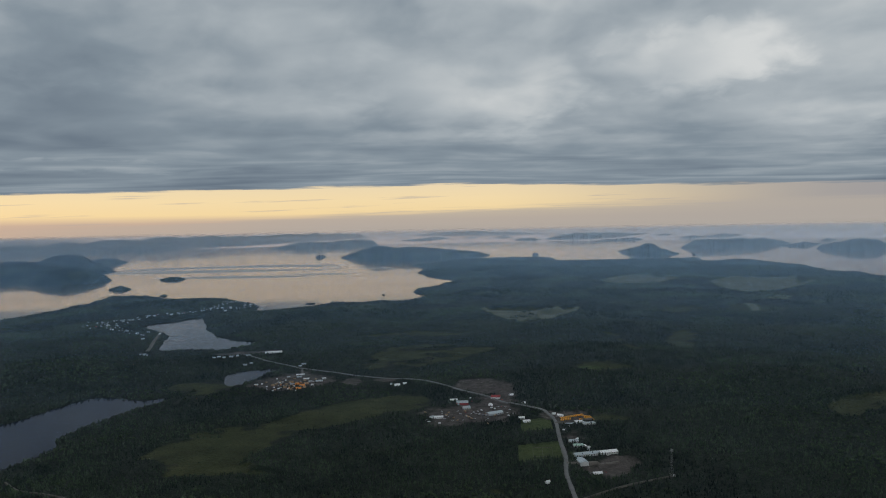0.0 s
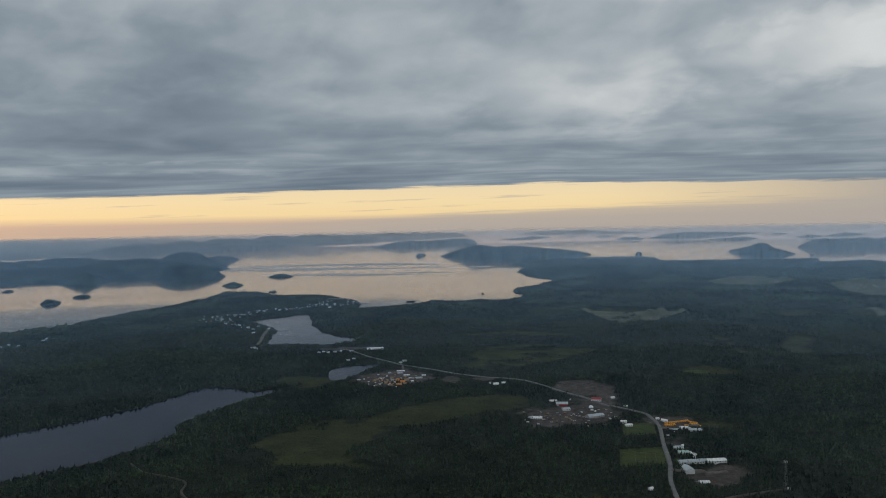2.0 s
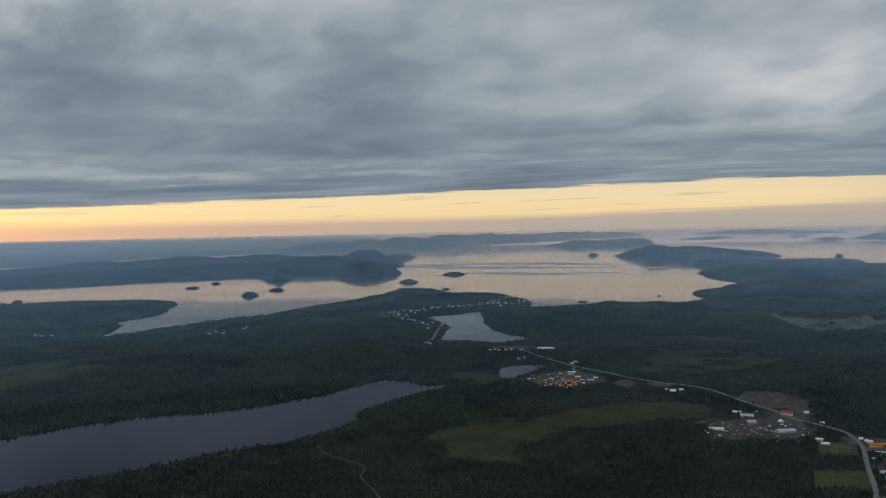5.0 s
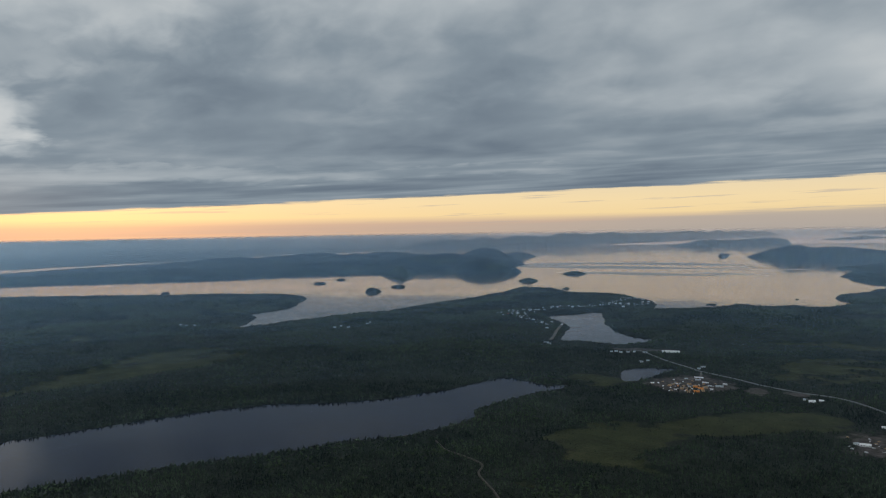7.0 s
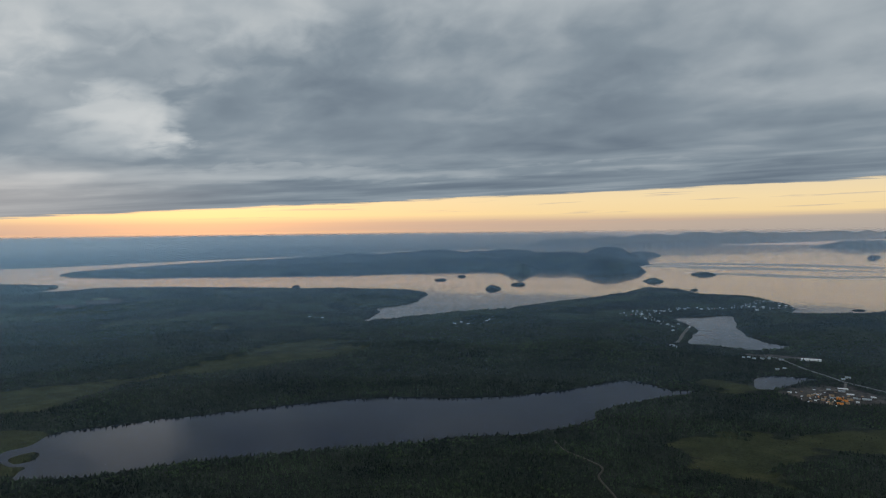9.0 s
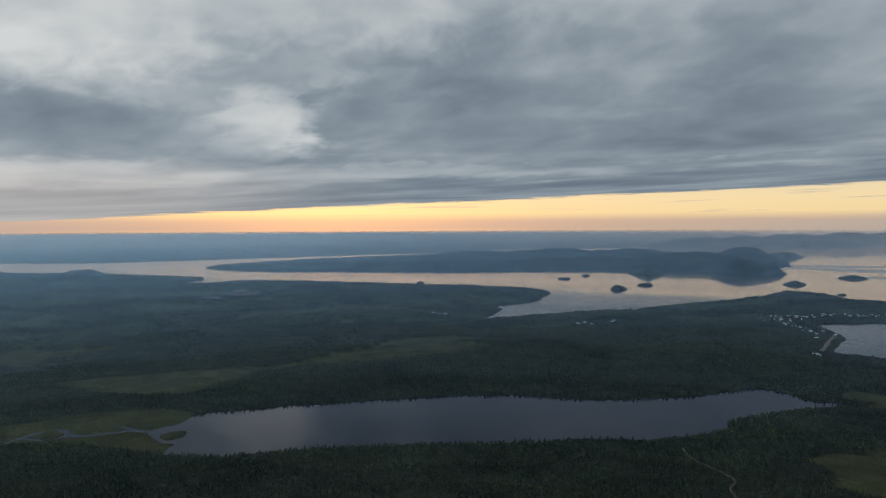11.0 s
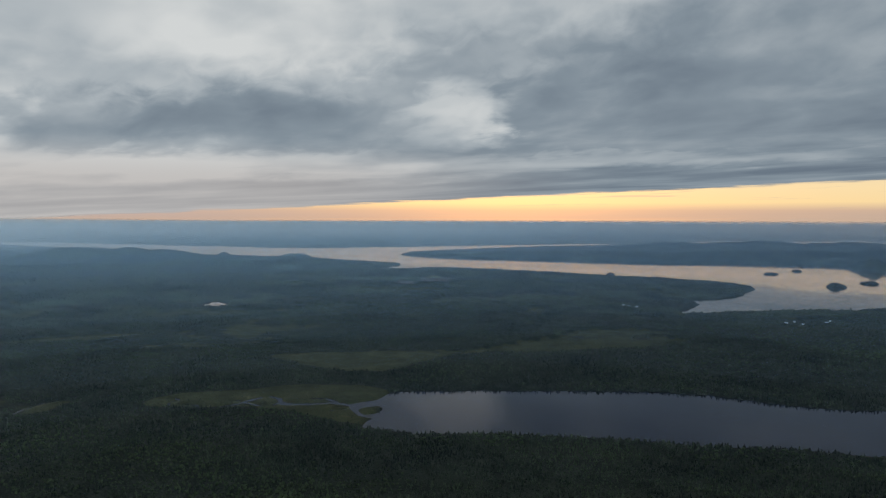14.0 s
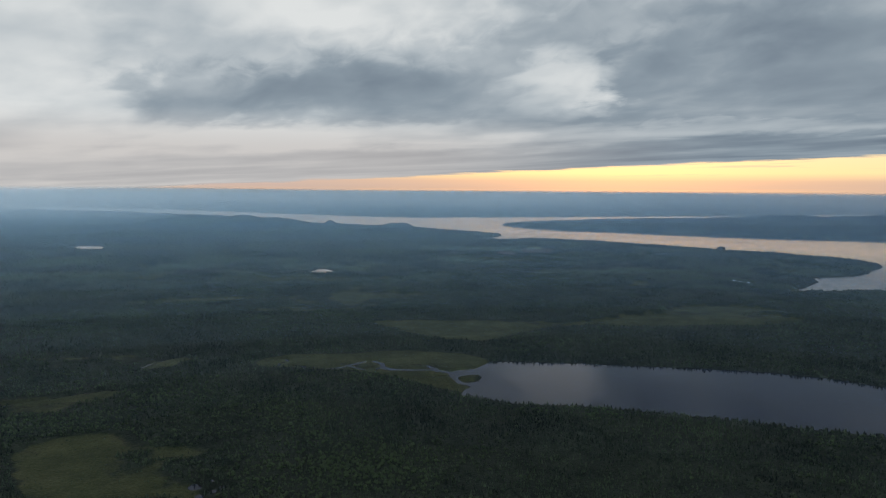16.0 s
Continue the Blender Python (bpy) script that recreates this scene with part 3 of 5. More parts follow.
def far_fold(rho):
    """Beyond BOWL the plan is drawn in, and lifted just as much, so that the skyline stays within sight."""
    over = np.maximum(rho - BOWL, 0)
    r = np.where(rho > BOWL, BOWL + 1040 * (1 - np.exp(-over / 1040)), rho)
    return r, EYE_Z * (1 - r / np.maximum(rho, 1e-6))


def land_at(x, y):
    """Height and cover of the land at plan points (before the far fold): height, bog, grass, gravel, inland distance."""
    rho = np.hypot(x, y)
    amp = np.clip(rho * 0.007, 1.2, 30)
    wx = x + amp * fbm(x, y, 30, 4, 11) * np.where(rho > 700, 1.4, 1.0)
    wy = y + amp * fbm(x, y, 30, 4, 57) * np.where(rho > 700, 1.4, 1.0)
    shore = inside_distance(wx, wy, SHARED_COAST)
    for outline in (LONG_LAKE, TOWN_LAKE, POND, WEST_POND, FAR_POND):
        shore = np.minimum(shore, -inside_distance(wx, wy, rounded(outline)))
    shore = np.maximum(shore, inside_distance(wx, wy, rounded(DELTA_ISLAND)))
    for pts, width in CHANNELS:
        shore = np.minimum(shore, line_distance(x + 1.5 * fbm(x, y, 6, 2, 5), y + 1.5 * fbm(x, y, 6, 2, 6), pts) - width)
    for cx, cy, size in POOLS:
        shore = np.minimum(shore, np.hypot(x - cx, y - cy) - size * (1 + 0.8 * fbm(x, y, 3, 2, 4)))
    pen = inside_distance(wx, wy, rounded(PENINSULA))
    far = inside_distance(wx, wy, rounded(FAR_SHORE))
    main = shore
    shore = np.maximum(np.maximum(main, pen), far)
    bog = np.maximum(spot_mask(wx, wy, BOGS_EAST), np.maximum(spot_mask(wx, wy, BOGS_MIDDLE), spot_mask(wx, wy, BOGS_WEST)))
    bx, by = x + 16 * fbm(x, y, 46, 4, 91), y + 16 * fbm(x, y, 46, 4, 92)
    for k, outline in enumerate(BOG_OUTLINES):
        bog = np.maximum(bog, (1.05 if k == 0 else 0.74) * smooth(inside_distance(bx, by, rounded(outline)), -9, 10))
    # wet glades scattered over the western plain
    glade = smooth(fbm(x * 0.8 + y * 0.3, y, 95, 4, 95), 0.16, 0.42) * smooth(rho, 430, 620) * smooth(rho, 1500, 1100) * smooth(x, -330, -480)
    bog = np.maximum(bog, 0.62 * glade)
    marsh = smooth(inside_distance(wx, wy, rounded(MARSH)), -3, 4)
    bog = np.clip(bog + 0.85 * fbm(x, y, 30, 5, 77) * smooth(bog, 0.10, 0.4), 0, 1)
    grass, gravel = spot_mask(x, y, GRASS_SPOTS), spot_mask(x, y, GRAVEL_SPOTS)
    gravel = np.clip(gravel + 0.55 * fbm(x, y, 12, 4, 88) * smooth(gravel, 0.1, 0.4), 0, 1)
    bands = fbm(x * 0.45 + y * 0.2, y - x * 0.15, 13, 3, 79)
    bog = np.clip(bog + 0.75 * bands * smooth(bog, 0.15, 0.5) * smooth(rho, 900, 500) * smooth(x, -300, -220), 0, 1)
    bog = np.maximum(bog, 0.9 * marsh)
    for outline in FIELDS:
        grass = np.maximum(grass, smooth(inside_distance(x, y, np.array(outline, float)), -0.5, 0.8))
    for outline in PALE_FIELDS:
        gravel = np.maximum(gravel, 0.8 * smooth(inside_distance(x, y, np.array(outline, float)), -2.0, 2.0))
    cleared = np.maximum(np.maximum(smooth(bog, 0.42, 0.6), smooth(grass, 0.45, 0.55)), smooth(gravel, 0.42, 0.55))
    rise = np.clip(shore * 0.30, -3.0, 0.9)
    swell = smooth(shore, 4, 90) * (1.8 + 4.2 * fbm(x, y, 190, 4, 3)) * (1 - 0.7 * cleared) * (1 - 0.8 * smooth(rho, 1700, 2300))
    swell = np.maximum(swell, 0)
    hills = smooth(main, 0, 40) * hill_height(x, y, HILLS_MAIN) + smooth(pen, 0, 32) * hill_height(x, y, HILLS_PENINSULA) * (1 + 0.50 * fbm(x, y, 60, 4, 9))
    hills = hills + smooth(pen, 0, 25) * 3
    hills = hills + smooth(far, 0, 500) * (5 + 12 * np.maximum(fbm(x, y, 900, 3, 8), 0) + 42 * smooth(rho, 4800, 8800) * np.maximum(0.15 + fbm(x, y, 2300, 4, 15), 0))
    canopy = smooth(rho, 560, 800) * smooth(shore, 0.5, 5) * (1 - cleared) * 2.0
    height = np.where(shore > 0, rise + swell + hills + canopy, rise)
    return height, bog, grass, gravel, shore, cleared


def ground_height(x, y):
    return float(land_at(np.array([float(x)]), np.array([float(y)]))[0][0])


def mesh_from(name, verts, faces, mat, shade_smooth=False):
    me = bpy.data.meshes.new(name)
    verts, faces = np.asarray(verts, np.float32), np.asarray(faces, np.int32)
    k = faces.shape[1]
    me.vertices.add(len(verts))
    me.vertices.foreach_set("co", verts.ravel())
    me.loops.add(faces.size)
    me.loops.foreach_set("vertex_index", faces.ravel())
    me.polygons.add(len(faces))
    me.polygons.foreach_set("loop_start", np.arange(0, faces.size, k, dtype=np.int32))
    me.polygons.foreach_set("use_smooth", np.full(len(faces), shade_smooth))
    me.update()
    me.materials.append(mat)
    return me


def put_attribute(me, name, values):
    a = me.attributes.new(name, "FLOAT", "POINT")
    a.data.foreach_set("value", np.asarray(values, np.float32))


def grid_faces(rows, cols, wrap=False):
    i, j = np.meshgrid(np.arange(rows - 1), np.arange(cols if wrap else cols - 1), indexing="ij")
    i, j = i.ravel(), j.ravel()
    k = (j + 1) % cols
    return np.stack([i * cols + j, (i + 1) * cols + j, (i + 1) * cols + k, i * cols + k], 1)


def build_ground():
    bearings = np.radians(np.concatenate([np.arange(-38, 112, 0.19), np.arange(112, 322, 3.0)]))
    reach = np.concatenate([np.geomspace(0.03, 150, 18)[:-1], np.geomspace(150, 9400, 620)])
    rho, a = np.meshgrid(reach, bearings, indexing="ij")
    rho, a = rho.ravel(), a.ravel()
    x, y = -np.sin(a) * rho, np.cos(a) * rho
    h, bog, grass, gravel, shore, cleared = land_at(x, y)
    rng = np.random.default_rng(5)
    rough = smooth(shore, 3, 8) * (1 - cleared) * smooth(rho, 240, 700)
    h = h + rough * (rng.random(len(h)) - 0.5) * np.clip(rho * 0.0010, 0.4, 1.6) * (1 - smooth(rho, 2200, 4000))
    r, z = far_fold(rho)
    verts = np.stack([-np.sin(a) * r, np.cos(a) * r, z + h * (r / rho)], 1)
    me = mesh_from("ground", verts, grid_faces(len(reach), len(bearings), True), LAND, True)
    # canopy grows with distance, leaving the painted dark floor near the eye
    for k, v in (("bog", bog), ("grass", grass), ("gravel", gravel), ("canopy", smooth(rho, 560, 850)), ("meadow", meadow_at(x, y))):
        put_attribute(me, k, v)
    return tagged(new("ground", me), "dark spruce forest land with bogs and clearings", "ground", kind="structure")


def build_water():
    bearings = np.radians(np.arange(0, 360, 1.0))
    reach = np.concatenate([[0.03, 60, 150, 300, 600, 1000, 1800, 2800, 3880], np.geomspace(3900, 9400, 40)])
    rho, a = np.meshgrid(reach, bearings, indexing="ij")
    rho, a = rho.ravel(), a.ravel()
    r, z = far_fold(rho)
    verts = np.stack([-np.sin(a) * r, np.cos(a) * r, z], 1)
    near = 10
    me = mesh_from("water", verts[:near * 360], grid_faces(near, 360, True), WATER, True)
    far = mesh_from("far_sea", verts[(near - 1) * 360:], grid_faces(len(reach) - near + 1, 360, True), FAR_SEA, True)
    tagged(new("far_sea_backdrop", far), "pale glowing sea backdrop with haze painted in at the skyline", "water", kind="structure")
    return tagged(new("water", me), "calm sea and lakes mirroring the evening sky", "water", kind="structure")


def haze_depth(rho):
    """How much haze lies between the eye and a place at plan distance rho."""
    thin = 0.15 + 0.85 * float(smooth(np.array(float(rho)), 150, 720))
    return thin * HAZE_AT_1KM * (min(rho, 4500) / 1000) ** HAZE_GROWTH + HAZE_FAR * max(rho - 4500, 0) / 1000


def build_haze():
    """Thin tinted sheets standing in for haze; they lean away, one behind the other, and thicken with distance."""
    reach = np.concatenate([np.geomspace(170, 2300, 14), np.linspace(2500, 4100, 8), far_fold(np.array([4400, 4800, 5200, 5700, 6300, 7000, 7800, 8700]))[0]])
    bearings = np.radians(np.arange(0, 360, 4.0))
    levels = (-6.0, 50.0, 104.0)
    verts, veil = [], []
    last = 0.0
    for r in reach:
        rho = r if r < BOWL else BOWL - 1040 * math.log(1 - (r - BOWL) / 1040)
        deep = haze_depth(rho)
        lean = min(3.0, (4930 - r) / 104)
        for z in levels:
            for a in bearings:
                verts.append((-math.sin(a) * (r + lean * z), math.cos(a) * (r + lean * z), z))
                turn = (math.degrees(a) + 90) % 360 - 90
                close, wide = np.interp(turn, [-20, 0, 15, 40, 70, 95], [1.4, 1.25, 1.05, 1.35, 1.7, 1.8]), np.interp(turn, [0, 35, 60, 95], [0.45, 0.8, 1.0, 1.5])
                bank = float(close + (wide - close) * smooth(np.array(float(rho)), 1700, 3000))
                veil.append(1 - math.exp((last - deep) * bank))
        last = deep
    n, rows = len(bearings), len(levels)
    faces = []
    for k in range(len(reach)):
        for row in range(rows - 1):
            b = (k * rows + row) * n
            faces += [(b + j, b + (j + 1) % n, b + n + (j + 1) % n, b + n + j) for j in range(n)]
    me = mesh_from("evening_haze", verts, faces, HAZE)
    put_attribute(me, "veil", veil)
    return tagged(new("evening_haze", me), "tinted sheets standing in for thin blue evening haze over land and sea", "haze", kind="stuff")


def build_clouds():
    """The overcast sheet; beyond 2.6 km it sinks towards the skyline, most of all on the sunset side."""
    bearings = np.radians(np.arange(0, 360, 2.0))
    reach = np.concatenate([[5.0], np.linspace(150, 4930, 40)])
    r, a = np.meshgrid(reach, bearings, indexing="ij")
    r, a = r.ravel(), a.ravel()
    turn = np.degrees(np.arctan2(np.sin(a), np.cos(a)))
    left = np.clip(turn, 0, 112)
    edge = 3.25 - 0.012 * left - 0.00026 * left ** 2 + 0.028 * np.clip(turn, -60, 0) - 0.7
    low = np.minimum(EYE_Z + 4930 * np.tan(np.radians(edge)), DECK_Z)
    z = DECK_Z + (low - DECK_Z) * smooth(r, 2600, 4930)
    me = mesh_from("overcast", np.stack([-np.sin(a) * r, np.cos(a) * r, z], 1), grid_faces(len(reach), len(bearings), True), CLOUDS, True)
    return tagged(new("overcast_backdrop", me), "heavy grey overcast with a lighter opening", "sky", kind="structure")


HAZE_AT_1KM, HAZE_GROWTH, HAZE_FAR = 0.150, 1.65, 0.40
scene.cycles.transparent_max_bounces = 96
build_ground()
build_water()
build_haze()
build_clouds()


# ---------------------------------------------------------------- islands
def island(length, depth, height, bearing, distance, lean=0.0, seed=1, label="low wooded island in the calm bay"):
    """A wooded island; length runs across the bearing, lean moves its summit along it."""
    c, s = math.cos(radians(bearing)), math.sin(radians(bearing))
    cols, rows = (72, 16) if length > 80 else (28, 9)
    q, th = np.meshgrid(np.linspace(0.02, 1.0, rows), np.linspace(0, 2 * pi, cols, endpoint=False), indexing="ij")
    q, th = q.ravel(), th.ravel()
    ragged = 1 + 0.42 * fbm(np.cos(th) * 2 + seed * 7.7, np.sin(th) * 2 + seed * 3.1, 0.9, 4, seed)
    u, v = np.cos(th) * q * ragged, np.sin(th) * q * ragged
    lx, ly = u * length / 2, v * depth / 2
    top = np.clip(1 - q ** 1.8, 0, 1) * ((0.45 + 0.75 * np.exp(-((u - lean) / 0.55) ** 2)) if length > 80 else 0.68)
    top = top * (1 + 0.75 * fbm(lx + 91 * seed, ly, length * 0.16 + 4, 4, seed + 3))
    rng = np.random.default_rng(seed)
    h = 0.8 * height * top + (rng.random(len(q)) - 0.3) * min(2.0, height * 0.08) * (q < 0.97) + np.where(q > 0.985, -0.6, 0.7)
    x0, y0 = -s * (distance + depth * 0.5), c * (distance + depth * 0.5)
    x, y = x0 + lx * c - ly * s, y0 + lx * s + ly * c
    rho = np.hypot(x, y)
    r, z = far_fold(rho)
    k = r / rho
    me = mesh_from("island", np.stack([x * k, y * k, z + h * k], 1), grid_faces(rows, cols, True), LAND, True)
    put_attribute(me, "canopy", np.ones(len(x)))
    return tagged(new("island", me), label, "island", "islands in the bay")


# length, depth, height, bearing, distance, lean
for k, row in enumerate([(21, 12, 6, 41.3, 1366, 0), (17, 9, 5, 39.6, 1458, 0), (11, 6, 2, 39.2, 1582, 0), (25, 26, 9, 37.1, 1146, 0.1), (25, 18, 6, 35.0, 1236, 0),
                         (15, 9, 5, 52.8, 1265, 0), (12, 7, 3, 21.6, 1160, 0), (46, 26, 9, 21.0, 1517, 0.1), (33, 24, 9, 24.6, 1320, 0.2), (13, 9, 1.6, 10.7, 941, 0),
                         (5, 4, 1.0, 4.9, 1031, 0)]):
    island(*row, seed=20 + k, label="small dark wooded islet in the calm bay")
for k, row in enumerate([(17, 12, 6, -5.5, 2100, 0), (15, 11, 5, -19.4, 2132, 0), (22, 14, 9, -14.8, 1900, 0)]):
    island(*row, seed=50 + k, label="small wooded islet far out in the bay")


def long_island(tip_a, tip_b, reach, crest, seed, label):
    """A long wooded island or headland between two pointed tips; its near shore bulges by reach, its crest runs through (place, height)."""
    a, b = np.array(tip_a, float), np.array(tip_b, float)
    length = np.hypot(*(b - a))
    cols, rows = int(np.clip(length / 5, 24, 150)), 15
    s, u = np.meshgrid(np.linspace(0, 1, rows), np.linspace(-1, 1, cols), indexing="ij")
    s, u = s.ravel(), u.ravel()
    line = a + (b - a) * ((u + 1) / 2)[:, None]
    inward = -line / np.linalg.norm(line, axis=1)[:, None]
    taper = np.clip(1 - u * u, 0, 1) ** 0.7
    ragged = 1 + 0.30 * fbm(u * length + 53 * seed, 0 * u, length * 0.14 + 10, 3, seed)
    v = reach * taper * (ragged * (1 - s) - 0.06 * s)
    x, y = line[:, 0] + inward[:, 0] * v, line[:, 1] + inward[:, 1] * v
    places = [-1.0] + [p for p, _ in crest] + [1.0]
    heights = [1.0] + [h for _, h in crest] + [1.0]
    top = np.interp(u, places, heights)
    lump = 1 + 0.26 * fbm(u * length + 17 * seed, s * reach, length * 0.06 + 12, 5, seed + 2)
    profile = np.clip(1 - np.abs(2 * s ** 0.9 - 1) ** 2.2, 0, 1) ** 0.75
    h = np.maximum(top * lump * profile, 0) + np.where((s < 0.01) | (s > 0.99), -0.6, 0.8)
    rho = np.hypot(x, y)
    r, z = far_fold(rho)
    k = r / rho
    me = mesh_from("island", np.stack([x * k, y * k, z + h * k], 1), grid_faces(rows, cols)[:, ::-1], LAND, True)
    put_attribute(me, "canopy", np.ones(len(x)))
    return tagged(new("island", me), label, "island", "islands in the bay")


for k, row in enumerate([((-337, 2324), (149, 2289), 270, [(-0.75, 21), (-0.57, 34), (-0.47, 37), (-0.33, 32), (0.01, 33), (0.32, 27), (0.61, 20), (0.84, 12)]),
                         ((-836, 3390), (-348, 3805), 220, [(-0.77, 14), (-0.48, 28), (0.03, 26), (0.66, 35), (0.91, 22)]),
                         ((582, 2366), (706, 2128), 190, [(-0.84, 7), (-0.45, 17), (-0.05, 30), (0.12, 31), (0.46, 17), (0.72, 9)]),
                         ((870, 2605), (1394, 2856), 290, [(-0.91, 11), (-0.72, 28), (-0.09, 29), (0.52, 26), (0.84, 11)]),
                         ((1207, 2298), (1430, 2240), 140, [(-0.85, 15), (-0.54, 20), (0.0, 33), (0.5, 28)])]):
    long_island(*row, seed=70 + k, label="long wooded island with a rounded summit")
for k, row in enumerate([((1227, 2586), (1452, 2731), 229, [(0.12, 13)]), ((-426, 2359), (-404, 2436), 120, [(-0.45, 10), (0.55, 6)]), ((278, 2234), (301, 2245), 80, [(-0.5, 7), (0.5, 7)]),
                         ((1662, 3134), (1753, 3168), 127, [(0, 10)])]):
    long_island(*row, seed=80 + k, label="small wooded islet far out in the bay")
for k, row in enumerate([((-285, 4835), (55, 5313), 558, [(-0.3, 10), (0.34, 19)]), ((420, 4219), (581, 4232), 260, [(-0.5, 14), (0.4, 15)]),
                         ((-292, 7209), (951, 6647), 745, [(-0.61, 28), (-0.08, 33), (0.6, 18)]), ((623, 4358), (1611, 5603), 764, [(-0.74, 26), (-0.4, 34), (-0.04, 30), (0.42, 19)]),
                         ((830, 3861), (1106, 3901), 242, [(-0.37, 7), (0.54, 12)]), ((161, 5203), (269, 5566), 344, [(0, 10)]), ((367, 4991), (507, 5298), 376, [(-0.1, 20)]),
                         ((1465, 4895), (1605, 4976), 284, [(0, 15)]), ((1522, 4152), (1919, 4538), 408, [(-0.14, 19)]), ((1330, 4000), (1522, 4152), 259, [(0, 16)])]):
    long_island(*row, seed=90 + k, label="distant hazy wooded island on the skyline")
for k, row in enumerate([((-2048, 2869), (-649, 6272), 514, [(-0.91, 32), (-0.81, 43), (-0.71, 48), (-0.49, 53), (-0.24, 58), (0.19, 55), (0.71, 46), (0.92, 32)]),
                         ((-1719, 3195), (-1378, 3757), 280, [(-0.59, 22), (0.04, 26), (0.69, 25)]), ((-3850, 5218), (-3355, 6863), 300, [(0, 24)])]):
    long_island(*row, seed=120 + k, label="long hazy headland across the wide bay")


# ---------------------------------------------------------------- roads
def ribbon(name, pts, width, mat, lift, label, wander=0.0):
    """A road or track laid on the land through plan points."""
    p = [np.array(q, float) for q in pts]
    line = []
    for k in range(len(p) - 1):
        a, b = p[max(k - 1, 0)], p[min(k + 2, len(p) - 1)]
        for t in np.linspace(0, 1, 14, endpoint=False):
            line.append(0.5 * (2 * p[k] + (p[k + 1] - a) * t + (2 * a - 5 * p[k] + 4 * p[k + 1] - b) * t * t + (3 * p[k] - a - 3 * p[k + 1] + b) * t ** 3))
    line = np.array(line + [p[-1]])
    side = np.gradient(line, axis=0)
    side = np.stack([-side[:, 1], side[:, 0]], 1) / np.linalg.norm(side, axis=1)[:, None]
    wob = 1 + 0.25 * fbm(line[:, 0], line[:, 1], 4, 2, 31)
    rows = []
    for f in (-0.62, -0.5, 0.0, 0.5, 0.62):
        q = line + side * (width * f * wob)[:, None]
        h = np.maximum.reduce([land_at(q[:, 0] + dx, q[:, 1] + dy)[0] for dx, dy in ((0, 0), (1, 0), (-1, 0), (0, 1), (0, -1))])
        rows.append(np.column_stack([q, h + (lift if abs(f) < 0.6 else -0.5) + (0.03 if f == 0 else 0)]))
    verts = np.stack(rows, 1).reshape(-1, 3)
    me = mesh_from(name, verts, grid_faces(len(line), 5), mat, True)
    return tagged(new(name, me), label, "road", kind="structure")


ROADS = [("road", [(44, 225), (45, 255), (46, 273), (49, 292), (51, 319), (53.5, 345), (53.5, 360), (50, 371), (43, 379), (33, 389), (23, 404), (9, 422), (-3, 439),
                   (-13, 450), (-24, 456), (-38, 459), (-57, 468), (-74, 479), (-91, 490), (-103, 498), (-111, 507), (-132, 526), (-148, 543), (-165, 560)], 1.6, ASPHALT,
          0.30, "pale asphalt road winding through the forest"),
         ("causeway", [(-243, 575), (-248, 594), (-258, 626), (-267, 659), (-273, 680), (-290, 705)], 2.6, GRAVEL, 0.35, "gravel causeway along the edge of the small lake"),
         ("track", [(-108, 215), (-119, 228), (-133, 242), (-138, 254), (-151, 262), (-164, 268), (-176, 279)], 0.8, DIRT, 0.3, "narrow earth track in the dark woods"),
         ("tower_track", [(45, 244), (58, 253), (68, 259), (85, 267)], 1.0, DIRT, 0.3, "narrow earth track up to the mast"),
         ("yard_lane", [(53, 345), (62, 346), (72, 350)], 1.6, GRAVEL, 0.34, "gravel lane into the bus yard"),
         ("shed_lane", [(48, 284), (58, 284), (70, 288)], 1.8, GRAVEL, 0.34, "gravel lane into the depot yard"),
         ("mill_lane", [(-100, 492), (-98, 475), (-108, 462)], 1.4, GRAVEL, 0.34, "gravel lane into the sawmill yard")]
for args in ROADS:
    ribbon(*args)
VILLAGE_STREETS = [[(-361, 737), (-346, 764), (-329, 805), (-306, 819), (-287, 843), (-258, 858), (-246, 873), (-238, 905)],
                   [(-361, 737), (-335, 712), (-319, 690), (-296, 672), (-278, 662)], [(-287, 843), (-280, 900), (-287, 945), (-240, 915)]]


def clear_of_roads(x, y, gap):
    d = np.full(len(x), 1e9)
    for _, pts, width, *_ in ROADS:
        d = np.minimum(d, line_distance(x, y, pts) - width * 0.6)
    for pts in VILLAGE_STREETS:
        d = np.minimum(d, line_distance(x, y, pts) - 3.2)
    return d > gap


# ---------------------------------------------------------------- woods
def scatter(name, mat, template, faces, x, y, h, size, girth, seed, label):
    rng = np.random.default_rng(seed)
    n, k = len(x), len(template)
    turn = rng.random(n) * 2 * pi
    c, s = np.cos(turn)[:, None], np.sin(turn)[:, None]
    wob = 1 + 0.30 * (rng.random((n, k)) - 0.5)
    tx, ty, tz = template[:, 0][None] * wob, template[:, 1][None] * wob, template[:, 2][None] * (1 + 0.12 * (rng.random((n, k)) - 0.5))
    lean = (rng.random((n, 2)) - 0.5) * 0.10
    vx = x[:, None] + (tx * c - ty * s) * girth[:, None] + lean[:, :1] * tz * size[:, None]
    vy = y[:, None] + (tx * s + ty * c) * girth[:, None] + lean[:, 1:] * tz * size[:, None]
    vz = h[:, None] - 0.15 + tz * size[:, None]
    verts = np.stack([vx, vy, vz], 2).reshape(-1, 3)
    f = (faces[None] + (np.arange(n) * k)[:, None, None]).reshape(-1, faces.shape[1])
    return tagged(new(name, mesh_from(name, verts, f, mat)), label, "forest", kind="stuff")


